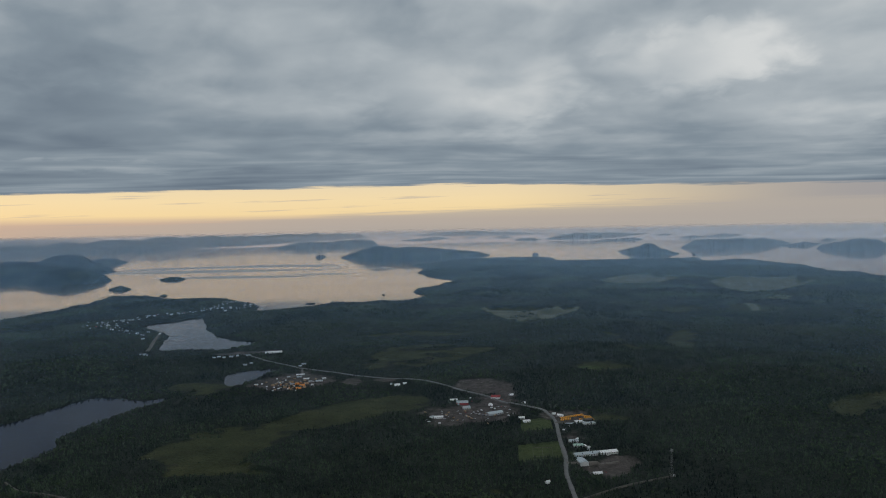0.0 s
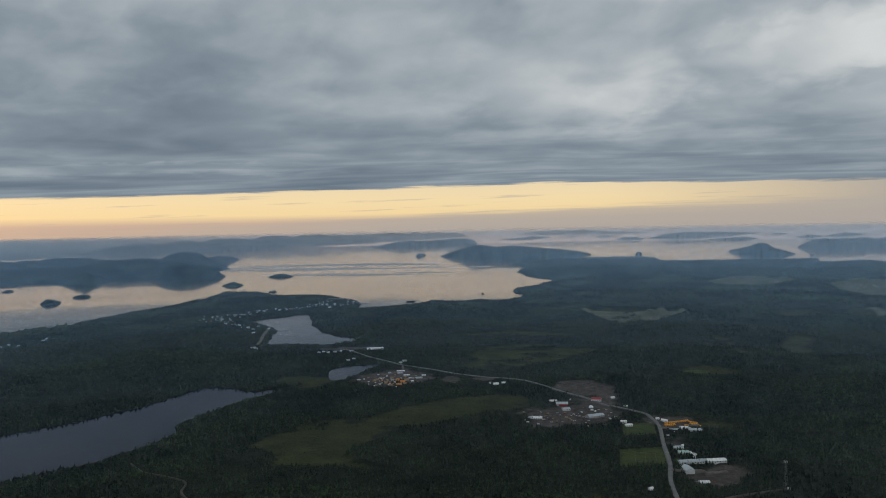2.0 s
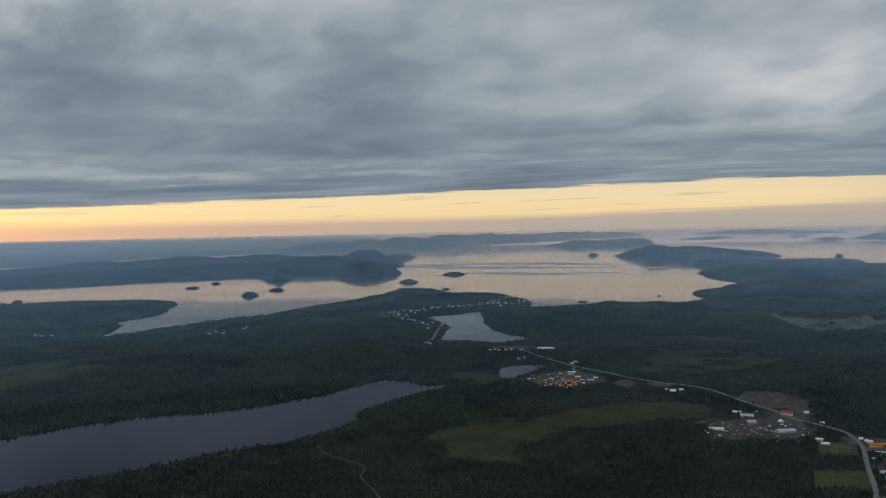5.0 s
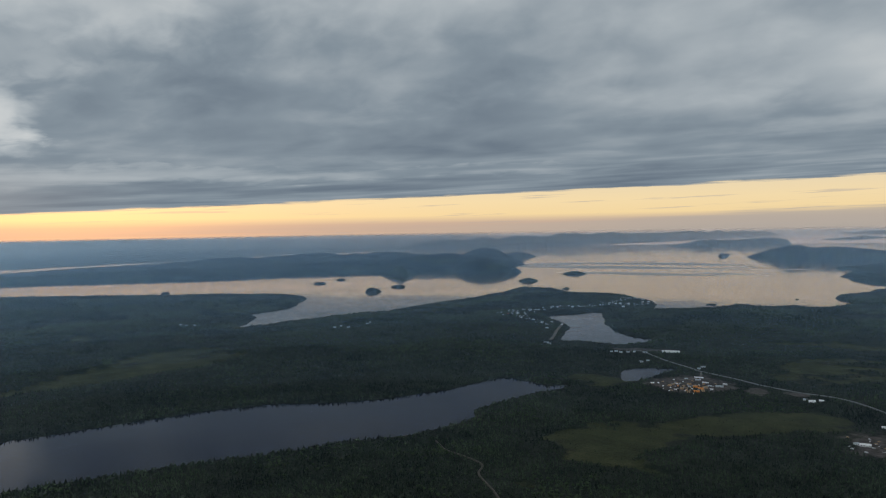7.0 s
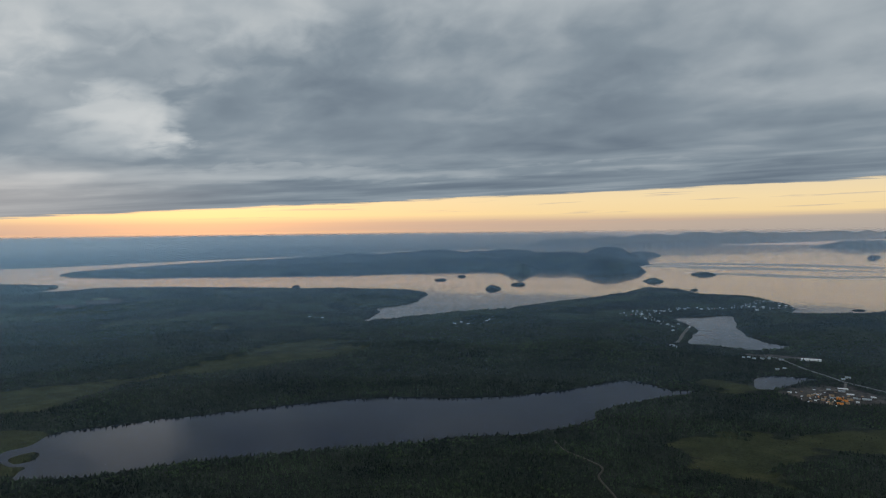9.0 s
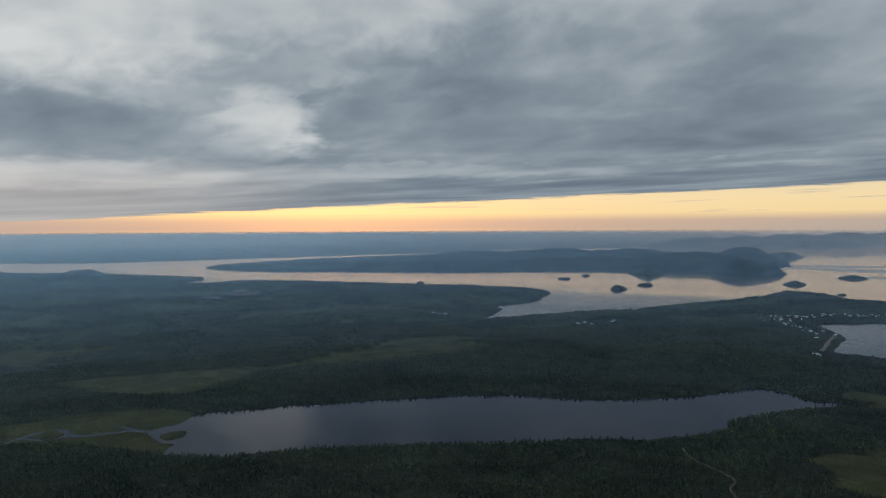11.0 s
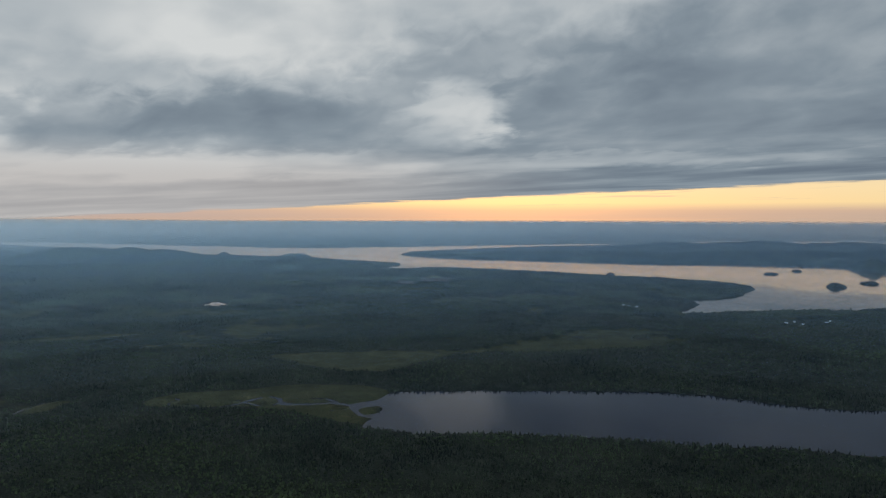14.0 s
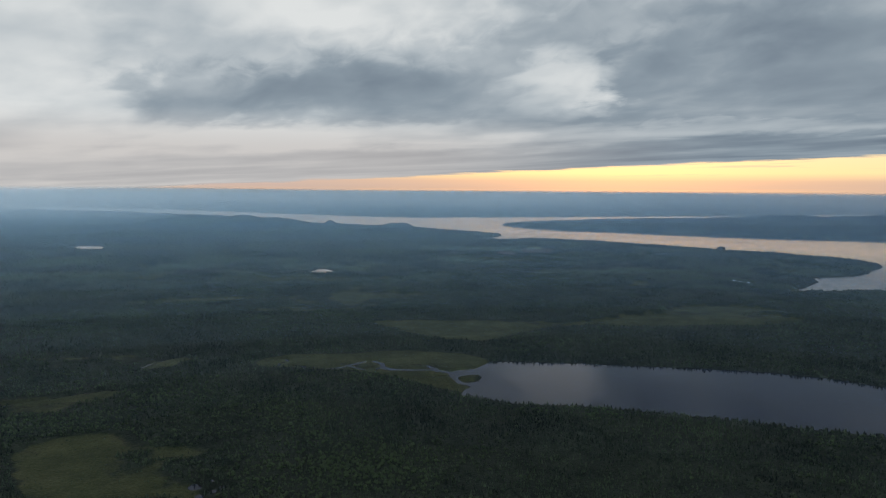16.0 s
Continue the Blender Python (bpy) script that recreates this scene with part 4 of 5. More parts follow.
def ring(n, radius, z, turn=0.0):
    return [(math.cos(2 * pi * (i + turn) / n) * radius, math.sin(2 * pi * (i + turn) / n) * radius, z) for i in range(n)]


SPRUCE_V = np.array(ring(4, 0.5, 0.10) + [(0, 0, 0.70)] + ring(3, 0.32, 0.45, 0.5) + [(0, 0, 1.0)])
SPRUCE_F = np.array([(i, (i + 1) % 4, 4) for i in range(4)] + [(5 + i, 5 + (i + 1) % 3, 8) for i in range(3)])
BIRCH_V = np.array(ring(4, 0.42, 0.25) + ring(4, 0.58, 0.58, 0.5) + [(0.06, 0.0, 1.0)])
BIRCH_F = np.array([(i, (i + 1) % 4, 4 + i) for i in range(4)] + [((i + 1) % 4, 4 + (i + 1) % 4, 4 + i) for i in range(4)] + [(4 + i, 4 + (i + 1) % 4, 8) for i in range(4)])


def plant_woods():
    rng = np.random.default_rng(77)
    xs, ys, rs = [], [], []
    for r0, r1, step in ((205, 340, 1.35), (340, 460, 1.55), (460, 600, 2.0), (600, 800, 2.8), (800, 1050, 4.6), (1050, 1600, 9.0)):
        area = radians(150) * 0.5 * (r1 * r1 - r0 * r0)
        n = int(area / step ** 2)
        r = np.sqrt(rng.random(n) * (r1 * r1 - r0 * r0) + r0 * r0)
        a = np.radians(rng.random(n) * 150 - 40)
        xs.append(-np.sin(a) * r)
        ys.append(np.cos(a) * r)
        rs.append(r)
    x, y, r = np.concatenate(xs), np.concatenate(ys), np.concatenate(rs)
    h, bog, grass, gravel, shore, cleared = land_at(x, y)
    patch = fbm(x, y, 11, 4, 41) + 0.9 * fbm(x, y, 37, 3, 45)
    wet = smooth(bog + 0.30 * patch, 0.42, 0.54)
    keep = (shore > 0.7) & (rng.random(len(x)) > wet * 0.88) & (grass < 0.44) & (gravel + 0.10 * patch < 0.45) & clear_of_roads(x, y, 0.3)
    keep &= rng.random(len(x)) > 0.35 * smooth(fbm(x, y, 26, 3, 43), 0.12, 0.4)
    x, y, r, h, wet, shore = x[keep], y[keep], r[keep], h[keep], wet[keep], shore[keep]
    stand = fbm(x, y, 60, 4, 61) + 0.35 * fbm(x, y, 9, 2, 62)
    leafy = (stand > 0.05) & (rng.random(len(x)) < 0.12 + 0.5 * smooth(stand, 0.05, 0.4)) & (shore > 4)
    grow = np.clip(r / 520, 0.9, 2.2)
    size = 0.90 * (1.0 + 1.1 * rng.random(len(x)) ** 2.2 + 0.5 * fbm(x, y, 40, 2, 71)) * (1 - 0.5 * wet) * (0.80 + 0.20 * grow)
    size = size * (1 + 0.22 * smooth(shore, 9, 2) * (r < 620))
    girth = size * (0.56 + 0.26 * rng.random(len(x))) * grow
    c = ~leafy
    scatter("spruce_forest", SPRUCE, SPRUCE_V, SPRUCE_F, x[c], y[c], h[c], size[c] * 1.12, girth[c], 1, "dense dark spruce forest covering the land")
    scatter("birch_stand", BIRCH, BIRCH_V, BIRCH_F, x[leafy], y[leafy], h[leafy], size[leafy] * 0.85, girth[leafy] * 1.2, 2, "lighter green birch stands among the spruces")


plant_woods()


# ---------------------------------------------------------------- buildings and vehicles
def part(name, bm, mat, parent, label=""):
    me = bpy.data.meshes.new(name)
    bm.normal_update()
    bm.to_mesh(me)
    bm.free()
    me.materials.append(mat)
    ob = new(name, me)
    ob.parent = parent
    return tagged(ob, label)


def box(bm, x0, x1, y0, y1, z0, z1):
    v = [bm.verts.new(p) for p in ((x0, y0, z0), (x1, y0, z0), (x1, y1, z0), (x0, y1, z0), (x0, y0, z1), (x1, y0, z1), (x1, y1, z1), (x0, y1, z1))]
    for f in ((3, 2, 1, 0), (4, 5, 6, 7), (0, 1, 5, 4), (1, 2, 6, 5), (2, 3, 7, 6), (3, 0, 4, 7)):
        bm.faces.new([v[i] for i in f])
    return bm


def gable_walls(length, width, wall_h, roof_h):
    bm = bmesh.new()
    a, b = length / 2, width / 2
    v = [bm.verts.new(p) for p in ((-a, -b, -0.6), (a, -b, -0.6), (a, b, -0.6), (-a, b, -0.6), (-a, -b, wall_h), (a, -b, wall_h), (a, b, wall_h), (-a, b, wall_h),
                                   (-a, 0, wall_h + roof_h), (a, 0, wall_h + roof_h))]
    for f in ((0, 1, 5, 4), (1, 2, 6, 9, 5), (2, 3, 7, 6), (3, 0, 4, 8, 7), (3, 2, 1, 0), (4, 5, 9, 8), (6, 7, 8, 9)):
        bm.faces.new([v[i] for i in f])
    return bm


def gable_roof(length, width, wall_h, roof_h, over=0.12, thick=0.07):
    bm = bmesh.new()
    a, b = length / 2 + over, width / 2 + over
    drop = roof_h * over / (width / 2)
    low, top = wall_h - drop + 0.02, wall_h + roof_h + 0.02
    sect = [(-b, low), (0, top), (b, low), (b, low + thick), (0, top + thick), (-b, low + thick)]
    left, right = [bm.verts.new((-a, y, z)) for y, z in sect], [bm.verts.new((a, y, z)) for y, z in sect]
    for i in range(6):
        j = (i + 1) % 6
        bm.faces.new((left[j], left[i], right[i], right[j]))
    for s, flip in ((left, False), (right, True)):
        for q in ((s[0], s[1], s[4], s[5]), (s[1], s[2], s[3], s[4])):
            bm.faces.new(q if flip else q[::-1])
    return bm


def base(name, x, y, heading, label, category, group="", z=None):
    ob = new(name)
    ob.empty_display_size = 0.3
    ob.matrix_basis = pose(x, y, ground_height(x, y) + 0.02 if z is None else z, 0, 0, heading)
    return tagged(ob, label, category, group)


def building(name, x, y, heading, length, width, wall_h, roof_h, wall_mat, roof_mat, label, doors=1, windows=3, big_doors=0, chimney=False, group="buildings of the settlement"):
    wall_h = wall_h * 0.64
    ob = base(name, x, y, heading, label, "building", group)
    part("wall", gable_walls(length, width, wall_h, roof_h), wall_mat, ob)
    roof = part("roof", gable_roof(length, width, wall_h, roof_h), roof_mat, ob)
    b = width / 2
    slots = doors + windows + big_doors
    for side in (-1, 1):
        for k in range(slots):
            cx = -length / 2 + length * (k + 0.5) / slots
            w = length / slots
            bm = bmesh.new()
            y0, y1 = sorted((side * b, side * (b + 0.025)))
            if k < big_doors:
                box(bm, cx - w * 0.34, cx + w * 0.34, y0, y1, 0.0, wall_h * 0.78)
                part("loading_door", bm, GREY_ROOF, ob, "grey roller door")
            elif k < big_doors + doors:
                if side > 0:
                    bm.free()
                    continue
                box(bm, cx - 0.13, cx + 0.13, y0, y1, 0.0, 0.54)
                part("door", bm, DARK, ob, "dark entrance door")
            else:
                h = min(0.34, wall_h * 0.4)
                box(bm, cx - min(0.2, w * 0.3), cx + min(0.2, w * 0.3), y0, y1, wall_h * 0.42, wall_h * 0.42 + h)
                part("window", bm, GLASS, ob)
    if chimney:
        part("chimney", box(bmesh.new(), length * 0.18, length * 0.18 + 0.18, -0.3, -0.12, wall_h, wall_h + roof_h + 0.3), ROCK, roof)
    return ob


# the depot by the road
building("long_shed", 58.0, 293.6, 14, 11.2, 3.2, 1.3, 0.45, WALL, GREY_ROOF, "long low depot shed with a grey-green metal roof", 1, 6, 3)
building("long_shed", 67.6, 296.0, 14, 7.6, 3.2, 1.35, 0.5, WALL, WHITE, "long low depot shed with a white metal roof", 1, 4, 2)
building("workshop", 54.4, 284.6, 102, 5.6, 3.4, 1.3, 0.55, WALL, GREY_ROOF, "workshop with a pale grey metal roof", 1, 2, 1)
building("workshop", 58.4, 274.4, 8, 3.6, 2.2, 1.0, 0.4, WALL, WHITE, "white workshop on a gravel yard", 1, 2, 1)
building("house", 56.0, 312.6, 10, 3.9, 2.5, 1.0, 0.6, WALL, GREY_ROOF, "grey house beside the road", 1, 3, 0, True)
building("house", 56.8, 305.8, 6, 4.3, 2.4, 1.0, 0.55, WALL, GREEN_ROOF, "house with a pale green metal roof", 1, 3, 0, True)
building("shed", 60.3, 304.6, 120, 3.4, 1.6, 0.8, 0.35, WHITE, WHITE, "white garden shed behind the houses", 1, 1)
building("shed", 58.6, 318.0, 60, 2.0, 1.3, 0.7, 0.35, WHITE, WHITE, "small white shed at the edge of the woods", 1, 1)
building("shed", 60.3, 300.0, 100, 1.5, 1.1, 0.6, 0.3, WHITE, GREY_ROOF, "small grey shed beside the long depot", 1, 1)
# the bus yard
building("bus_garage", 65.2, 346.4, 8, 4.5, 3.0, 1.4, 0.3, WALL, WHITE, "white bus garage beside parked school buses", 1, 2, 2)
building("workshop", 68.5, 340.8, 10, 6.0, 2.4, 1.1, 0.4, WALL, GREY_ROOF, "long grey workshop in the bus yard", 1, 3, 1)
building("workshop", 60.5, 344.6, 12, 5.5, 1.6, 0.8, 0.25, WALL, GREY_ROOF, "low grey workshop in the bus yard", 1, 3, 1)
building("house", 58.0, 360.0, -30, 3.0, 1.8, 0.9, 0.5, WHITE, WHITE, "white house at the edge of the bus yard", 1, 2)
building("house", 55.2, 363.6, 20, 1.6, 1.3, 0.8, 0.4, WHITE, WHITE, "small white house by the road bend", 1, 1)
# the crossroads
building("barn", 8.7, 387.6, 4, 6.2, 3.0, 1.6, 0.9, RED, GREY_ROOF, "red barn with a grey metal roof", 1, 2, 1)
building("barn", 27.9, 400.0, -8, 5.2, 3.0, 1.5, 0.9, WHITE, RED, "white barn with a red metal roof", 1, 2, 1)
building("shed", 4.1, 396.4, 4, 4.2, 1.8, 0.9, 0.4, WALL, WHITE, "long pale shed near the red barn", 1, 2)
building("house", 10.7, 379.0, 20, 3.8, 2.8, 1.2, 0.6, WALL, GREY_ROOF, "grey house with a metal roof", 1, 2, 0, True)
building("warehouse", 24.9, 366.5, 26, 8.6, 3.6, 1.3, 0.7, DIM_WALL, GREY_ROOF, "long warehouse with a blue-grey metal roof", 1, 3, 3)
building("garage", 37.7, 355.4, 10, 2.9, 1.7, 0.9, 0.4, WHITE, WHITE, "white garage beside a mown field", 1, 1, 1)
building("garage", 39.7, 350.9, 12, 3.3, 2.0, 1.0, 0.45, WHITE, WHITE, "white double garage beside a mown field", 1, 1, 1)
building("house", -4.2, 361.7, 6, 4.4, 2.2, 1.0, 0.5, WHITE, WHITE, "white house on a bare gravel yard", 1, 3, 0, True)
building("house", -7.6, 361.8, 30, 2.0, 1.6, 0.9, 0.5, WHITE, GREY_ROOF, "small white house on a gravel yard", 1, 1)
building("house", 37.2, 405.0, 30, 2.2, 1.6, 0.9, 0.5, WALL, WHITE, "pale house behind the barn", 1, 2)
building("house", 42.2, 385.2, 20, 1.8, 1.4, 0.8, 0.4, WALL, WHITE, "pale house near the crossroads", 1, 2)
building("house", 37.2, 262.0, 30, 1.6, 1.3, 0.8, 0.5, WHITE, WHITE, "small white house in the woods", 1, 1)
building("house", -30.3, 437.6, 20, 3.2, 2.2, 1.0, 0.7, WHITE, WHITE, "white house beside the forest road", 1, 2, 0, True)
building("house", -25.8, 441.6, 5, 2.4, 1.6, 0.9, 0.5, WALL, WHITE, "pale house beside the forest road", 1, 2)
building("shed", -34.0, 441.3, 5, 2.0, 1.4, 0.8, 0.4, WALL, GREY_ROOF, "grey shed beside the forest road", 1, 1)
# the sawmill
for x, y, heading, length, width, roof_mat in [(-97.8, 474.3, 10, 6.4, 2.4, WHITE), (-97.0, 467.5, 8, 4.0, 2.0, GREY_ROOF), (-91.2, 461.0, 8, 4.4, 2.4, WHITE), (-81.6, 454.0, 12, 5.2, 2.8, GREY_ROOF),
                                               (-79.6, 461.0, 5, 3.0, 1.6, WHITE), (-87.0, 452.6, 4, 2.5, 1.6, GREY_ROOF), (-104.1, 467.4, 20, 2.3, 1.6, GREY_ROOF), (-120.0, 446.0, 30, 2.4, 1.8, WHITE),
                                               (-84.0, 443.0, 10, 2.1, 1.4, WHITE), (-97.4, 445.4, 0, 2.2, 1.5, GREY_ROOF)]:
    building("mill_shed", x, y, heading, length * 0.85, width * 0.75, 0.9, 0.3, DIM_WALL, roof_mat, "pale metal-roofed shed in the sawmill yard", 1, 1, 1, group="sheds of the sawmill")
building("hangar", -135.4, 557.0, 16, 13.0, 3.2, 1.3, 0.6, WHITE, WHITE, "very long white hangar in the forest", 1, 5, 2)
for x, y, heading, length in [(-145.6, 512.3, 10, 2.8), (-142.4, 517.5, 5, 2.0), (-152.2, 546.0, 12, 3.4), (-103.8, 504.1, 10, 2.2), (-102.6, 511.2, 10, 3.2), (-173.0, 539.7, 5, 2.2),
                              (-168.7, 537.8, 30, 2.2), (-164.1, 541.3, 10, 2.6), (-160.3, 544.5, 20, 1.8), (-175.8, 536.6, 0, 1.8), (-237.6, 553.4, 10, 3.4), (-232.9, 548.5, 20, 3.2),
                              (-461.4, 545.9, 20, 2.8), (-463.0, 558.3, 40, 2.4), (-448.3, 551.8, 30, 2.3), (-446.3, 579.5, 10, 2.4), (-449.8, 588.7, 30, 1.9),
                              (-623.5, 490.8, 20, 2.5), (-609.3, 497.2, 50, 2.5), (-614.1, 490.4, 40, 2.5), (-763.4, 478.5, 45, 2.8)]:
    building("house", x, y, heading, length, length * 0.7, 0.9, 0.5, DIM_WALL, GREY_ROOF if length < 2.4 else DIM_ROOF, "pale house in a forest clearing", 1, 2, group="scattered houses")


# ---- the fishing village along the bay
def village():
    protos = []
    for k, (wall, roof_mat, label) in enumerate([(DIM_WALL, DIM_ROOF, "pale village house with a grey roof"), (WALL, GREY_ROOF, "white village house near the shore"),
                                                 (DIM_WALL, DARK, "pale village house with a dark roof"), (DIM_WALL, RED, "pale village house with a red roof")]):
        protos.append(building("village_house", VILLAGE_STREETS[0][k][0] + 4, VILLAGE_STREETS[0][k][1] + 3, 20 * k, 1.35, 1.0, 0.75, 0.4, wall, roof_mat, label, 1, 2, 0, True, group="village houses"))
    rng = np.random.default_rng(12)
    spots = []
    for street, count in zip(VILLAGE_STREETS, (84, 22, 40)):
        p = np.array(street, float)
        for _ in range(count):
            k = rng.integers(len(p) - 1)
            t = rng.random()
            along = p[k + 1] - p[k]
            side = np.array([-along[1], along[0]]) / np.linalg.norm(along)
            q = p[k] + along * t + side * rng.choice([-1, 1]) * (1.9 + 4.5 * rng.random() ** 1.8)
            spots.append((*q, math.degrees(math.atan2(along[1], along[0])) + rng.normal(0, 9)))
    for _ in range(34):
        spots.append((-350 + rng.normal(0, 9), 735 + rng.normal(0, 18), rng.random() * 180))
    s = np.array(spots)
    h, *_, shore, _ = land_at(s[:, 0], s[:, 1])
    placed = []
    for (x, y, heading), z, d in zip(spots, h, shore):
        if d > 1.5 and all((x - a) ** 2 + (y - b) ** 2 > 8 for a, b in placed):
            placed.append((x, y))
            copy_thing(protos[rng.choice(4, p=[0.45, 0.35, 0.15, 0.05])], pose(x, y, z, 0, 0, heading))
    for _ in range(46):
        x, y = -1440 + rng.normal(0, 55), 440 + rng.normal(0, 45)
        hh, *_, d, _ = land_at(np.array([x]), np.array([y]))
        if d[0] > 4:
            copy_thing(protos[rng.choice(2)], pose(x, y, hh[0], 0, 0, rng.random() * 180))
    for x, y in ((436, 1087), (448, 1073), (463, 1070), (483, 1086), (433, 1057), (455, 1100), (470, 1095)):
        copy_thing(protos[1], pose(x, y, ground_height(x, y), 0, 0, 20))


village()
for k, (x, y) in enumerate([(-258, 833), (-271, 863), (-277, 944), (-252, 894), (-247, 904), (-247, 924), (-273, 953), (-262, 867), (-274, 854)]):
    building("quay_shed", x, y, 20 + 37 * k % 60, 3.4 - 0.4 * (k % 3), 1.7, 1.0, 0.5, (WALL, WHITE, DIM_WALL)[k % 3], (WHITE, GREY_ROOF, GREEN_ROOF, WHITE)[k % 4], "pale metal-roofed shed on the harbour quay", 1, 2, 1, group="sheds of the harbour")
for k, (x, y) in enumerate([(-325, 690), (-348, 762), (-307, 683), (-291, 666), (-272, 636), (-334, 721), (-346, 726), (-236, 553), (-333, 771), (-320, 816), (-313, 811), (-284, 677), (-268, 664), (-338, 767), (-328, 800)]):
    building("village_hall", x, y, 15 + 53 * k % 80, 3.0 - 0.5 * (k % 2), 1.5, 1.0, 0.5, (WALL, DIM_WALL)[k % 2], (WHITE, GREY_ROOF, DIM_ROOF)[k % 3], "larger pale building among the village houses", 1, 3, group="larger buildings of the village")


# ---- the spit's quay and jetties
def jetty(x, y, heading, length):
    ob = base("jetty", x, y, heading, "narrow timber jetty reaching into calm water", "jetty", z=0.0)
    part("deck", box(bmesh.new(), 0, length, -0.25, 0.25, 0.42, 0.55), DIM_ROOF, ob)
    for k in range(int(length / 2)):
        for side in (-0.2, 0.2):
            part("pile", box(bmesh.new(), 1 + 2 * k - 0.08, 1 + 2 * k + 0.08, side - 0.08, side + 0.08, -1.5, 0.5), TIMBER, ob)


jetty(-266, 668, 8, 18)
jetty(-254, 640, 10, 10)
jetty(-238, 900, 60, 16)
jetty(-236, 875, 10, 12)


# ---- school buses
def school_bus(x, y, heading):
    ob = base("school_bus", x, y, heading, "yellow school bus parked in a row", "bus", "parked school buses")
    bm = bmesh.new()
    box(bm, -1.0, 0.72, -0.21, 0.21, 0.16, 0.62)
    box(bm, 0.72, 1.02, -0.2, 0.2, 0.16, 0.40)
    part("body", bm, YELLOW, ob)
    part("roof", box(bmesh.new(), -0.97, 0.70, -0.20, 0.20, 0.62, 0.67), YELLOW, ob)
    for side in (-1, 1):
        y0, y1 = sorted((side * 0.21, side * 0.218))
        for k in range(6):
            part("window", box(bmesh.new(), -0.9 + k * 0.26, -0.9 + k * 0.26 + 0.2, y0, y1, 0.40, 0.56), GLASS, ob)
        part("stripe", box(bmesh.new(), -0.98, 0.70, y0, y1, 0.34, 0.37), RUBBER, ob)
    part("windscreen", box(bmesh.new(), 0.72, 0.728, -0.18, 0.18, 0.42, 0.57), GLASS, ob)
    for wx in (-0.6, 0.62):
        for wy in (-0.21, 0.21):
            bm = bmesh.new()
            bmesh.ops.create_cone(bm, cap_ends=True, segments=10, radius1=0.12, radius2=0.12, depth=0.08, matrix=pose(wx, wy, 0.12, 90))
            part("wheel", bm, RUBBER, ob)
    return ob


first_bus = school_bus(57.6, 355.2, 104)
slots = [(57.6 + 0.90 * k, 355.2 + 0.42 * k, 104) for k in range(1, 14)] + [(57.0 + 0.92 * k, 351.4 + 0.40 * k, 104) for k in range(6)]
slots += [(69.6 + 0.9 * (k % 4), 357.8 - 3.0 * (k // 4) - 0.5 * (k % 4), 112) for k in range(8)] + [(67.0, 352.4, 20), (72.2, 350.0, 100), (73.0, 349.4, 100)]
for x, y, heading in slots:
    copy_thing(first_bus, pose(x, y, ground_height(x, y) + 0.02, 0, 0, heading))


# ---- cars, trucks and trailers
def parked_car(x, y, heading, mat, label):
    ob = base("parked_car", x, y, heading, label, "car", "parked vehicles")
    bm = box(bmesh.new(), -0.55, 0.55, -0.22, 0.22, 0.09, 0.26)
    bmesh.ops.bevel(bm, geom=bm.edges[:], offset=0.03, segments=1, affect="EDGES")
    part("body", bm, mat, ob)
    bm = box(bmesh.new(), -0.38, 0.22, -0.2, 0.2, 0.26, 0.40)
    for v in bm.verts:
        if v.co.z > 0.3:
            v.co.x *= 0.75
            v.co.y *= 0.85
    part("cabin", bm, GLASS, ob)
    for wx in (-0.34, 0.34):
        for wy in (-0.2, 0.2):
            bm = bmesh.new()
            bmesh.ops.create_cone(bm, cap_ends=True, segments=8, radius1=0.085, radius2=0.085, depth=0.06, matrix=pose(wx, wy, 0.085, 90))
            part("wheel", bm, RUBBER, ob)
    return ob


def box_trailer(x, y, heading, mat, label):
    ob = base("box_trailer", x, y, heading, label, "trailer", "parked vehicles")
    part("body", box(bmesh.new(), -0.7, 0.7, -0.24, 0.24, 0.2, 0.68), mat, ob)
    part("chassis", box(bmesh.new(), -0.66, 0.7, -0.16, 0.16, 0.13, 0.2), STEEL, ob)
    for wx in (-0.5, -0.26):
        for wy in (-0.2, 0.2):
            bm = bmesh.new()
            bmesh.ops.create_cone(bm, cap_ends=True, segments=8, radius1=0.12, radius2=0.12, depth=0.08, matrix=pose(wx, wy, 0.12, 90))
            part("wheel", bm, RUBBER, ob)
    return ob


white_car = parked_car(6.0, 373.7, 10, WHITE, "white pickup parked on the gravel yard")
red_car = parked_car(31.0, 396.0, 10, RED, "red car parked beside the barn")
dark_car = parked_car(30.0, 372.0, 60, DARK, "dark car parked on the gravel yard")
trailer = box_trailer(-9.0, 353.0, 4, WHITE, "white box trailer parked on the gravel yard")
for k, (x, y) in enumerate([(2.8, 355.3), (8.2, 356.6), (3.4, 367.7), (-0.3, 365.9), (13.9, 392.4), (15.6, 368.6), (16.6, 372.6), (19.7, 364.4), (27.7, 380.5), (29.6, 381.0),
                            (31.6, 380.1), (33.5, 374.4), (17.6, 410.5), (58.8, 338.8), (62.2, 276.4), (55.6, 275.6), (64.0, 286.0), (66.5, 287.5), (72.6, 293.0), (38.4, 264.9),
                            (-10.5, 357.0), (12.0, 362.0), (6.5, 351.5), (21.0, 358.5), (10.0, 370.5), (-2.5, 370.0)]):
    copy_thing((white_car, white_car, dark_car, white_car, red_car)[k % 5], pose(x, y, ground_height(x, y) + 0.02, 0, 0, (k * 47) % 180))
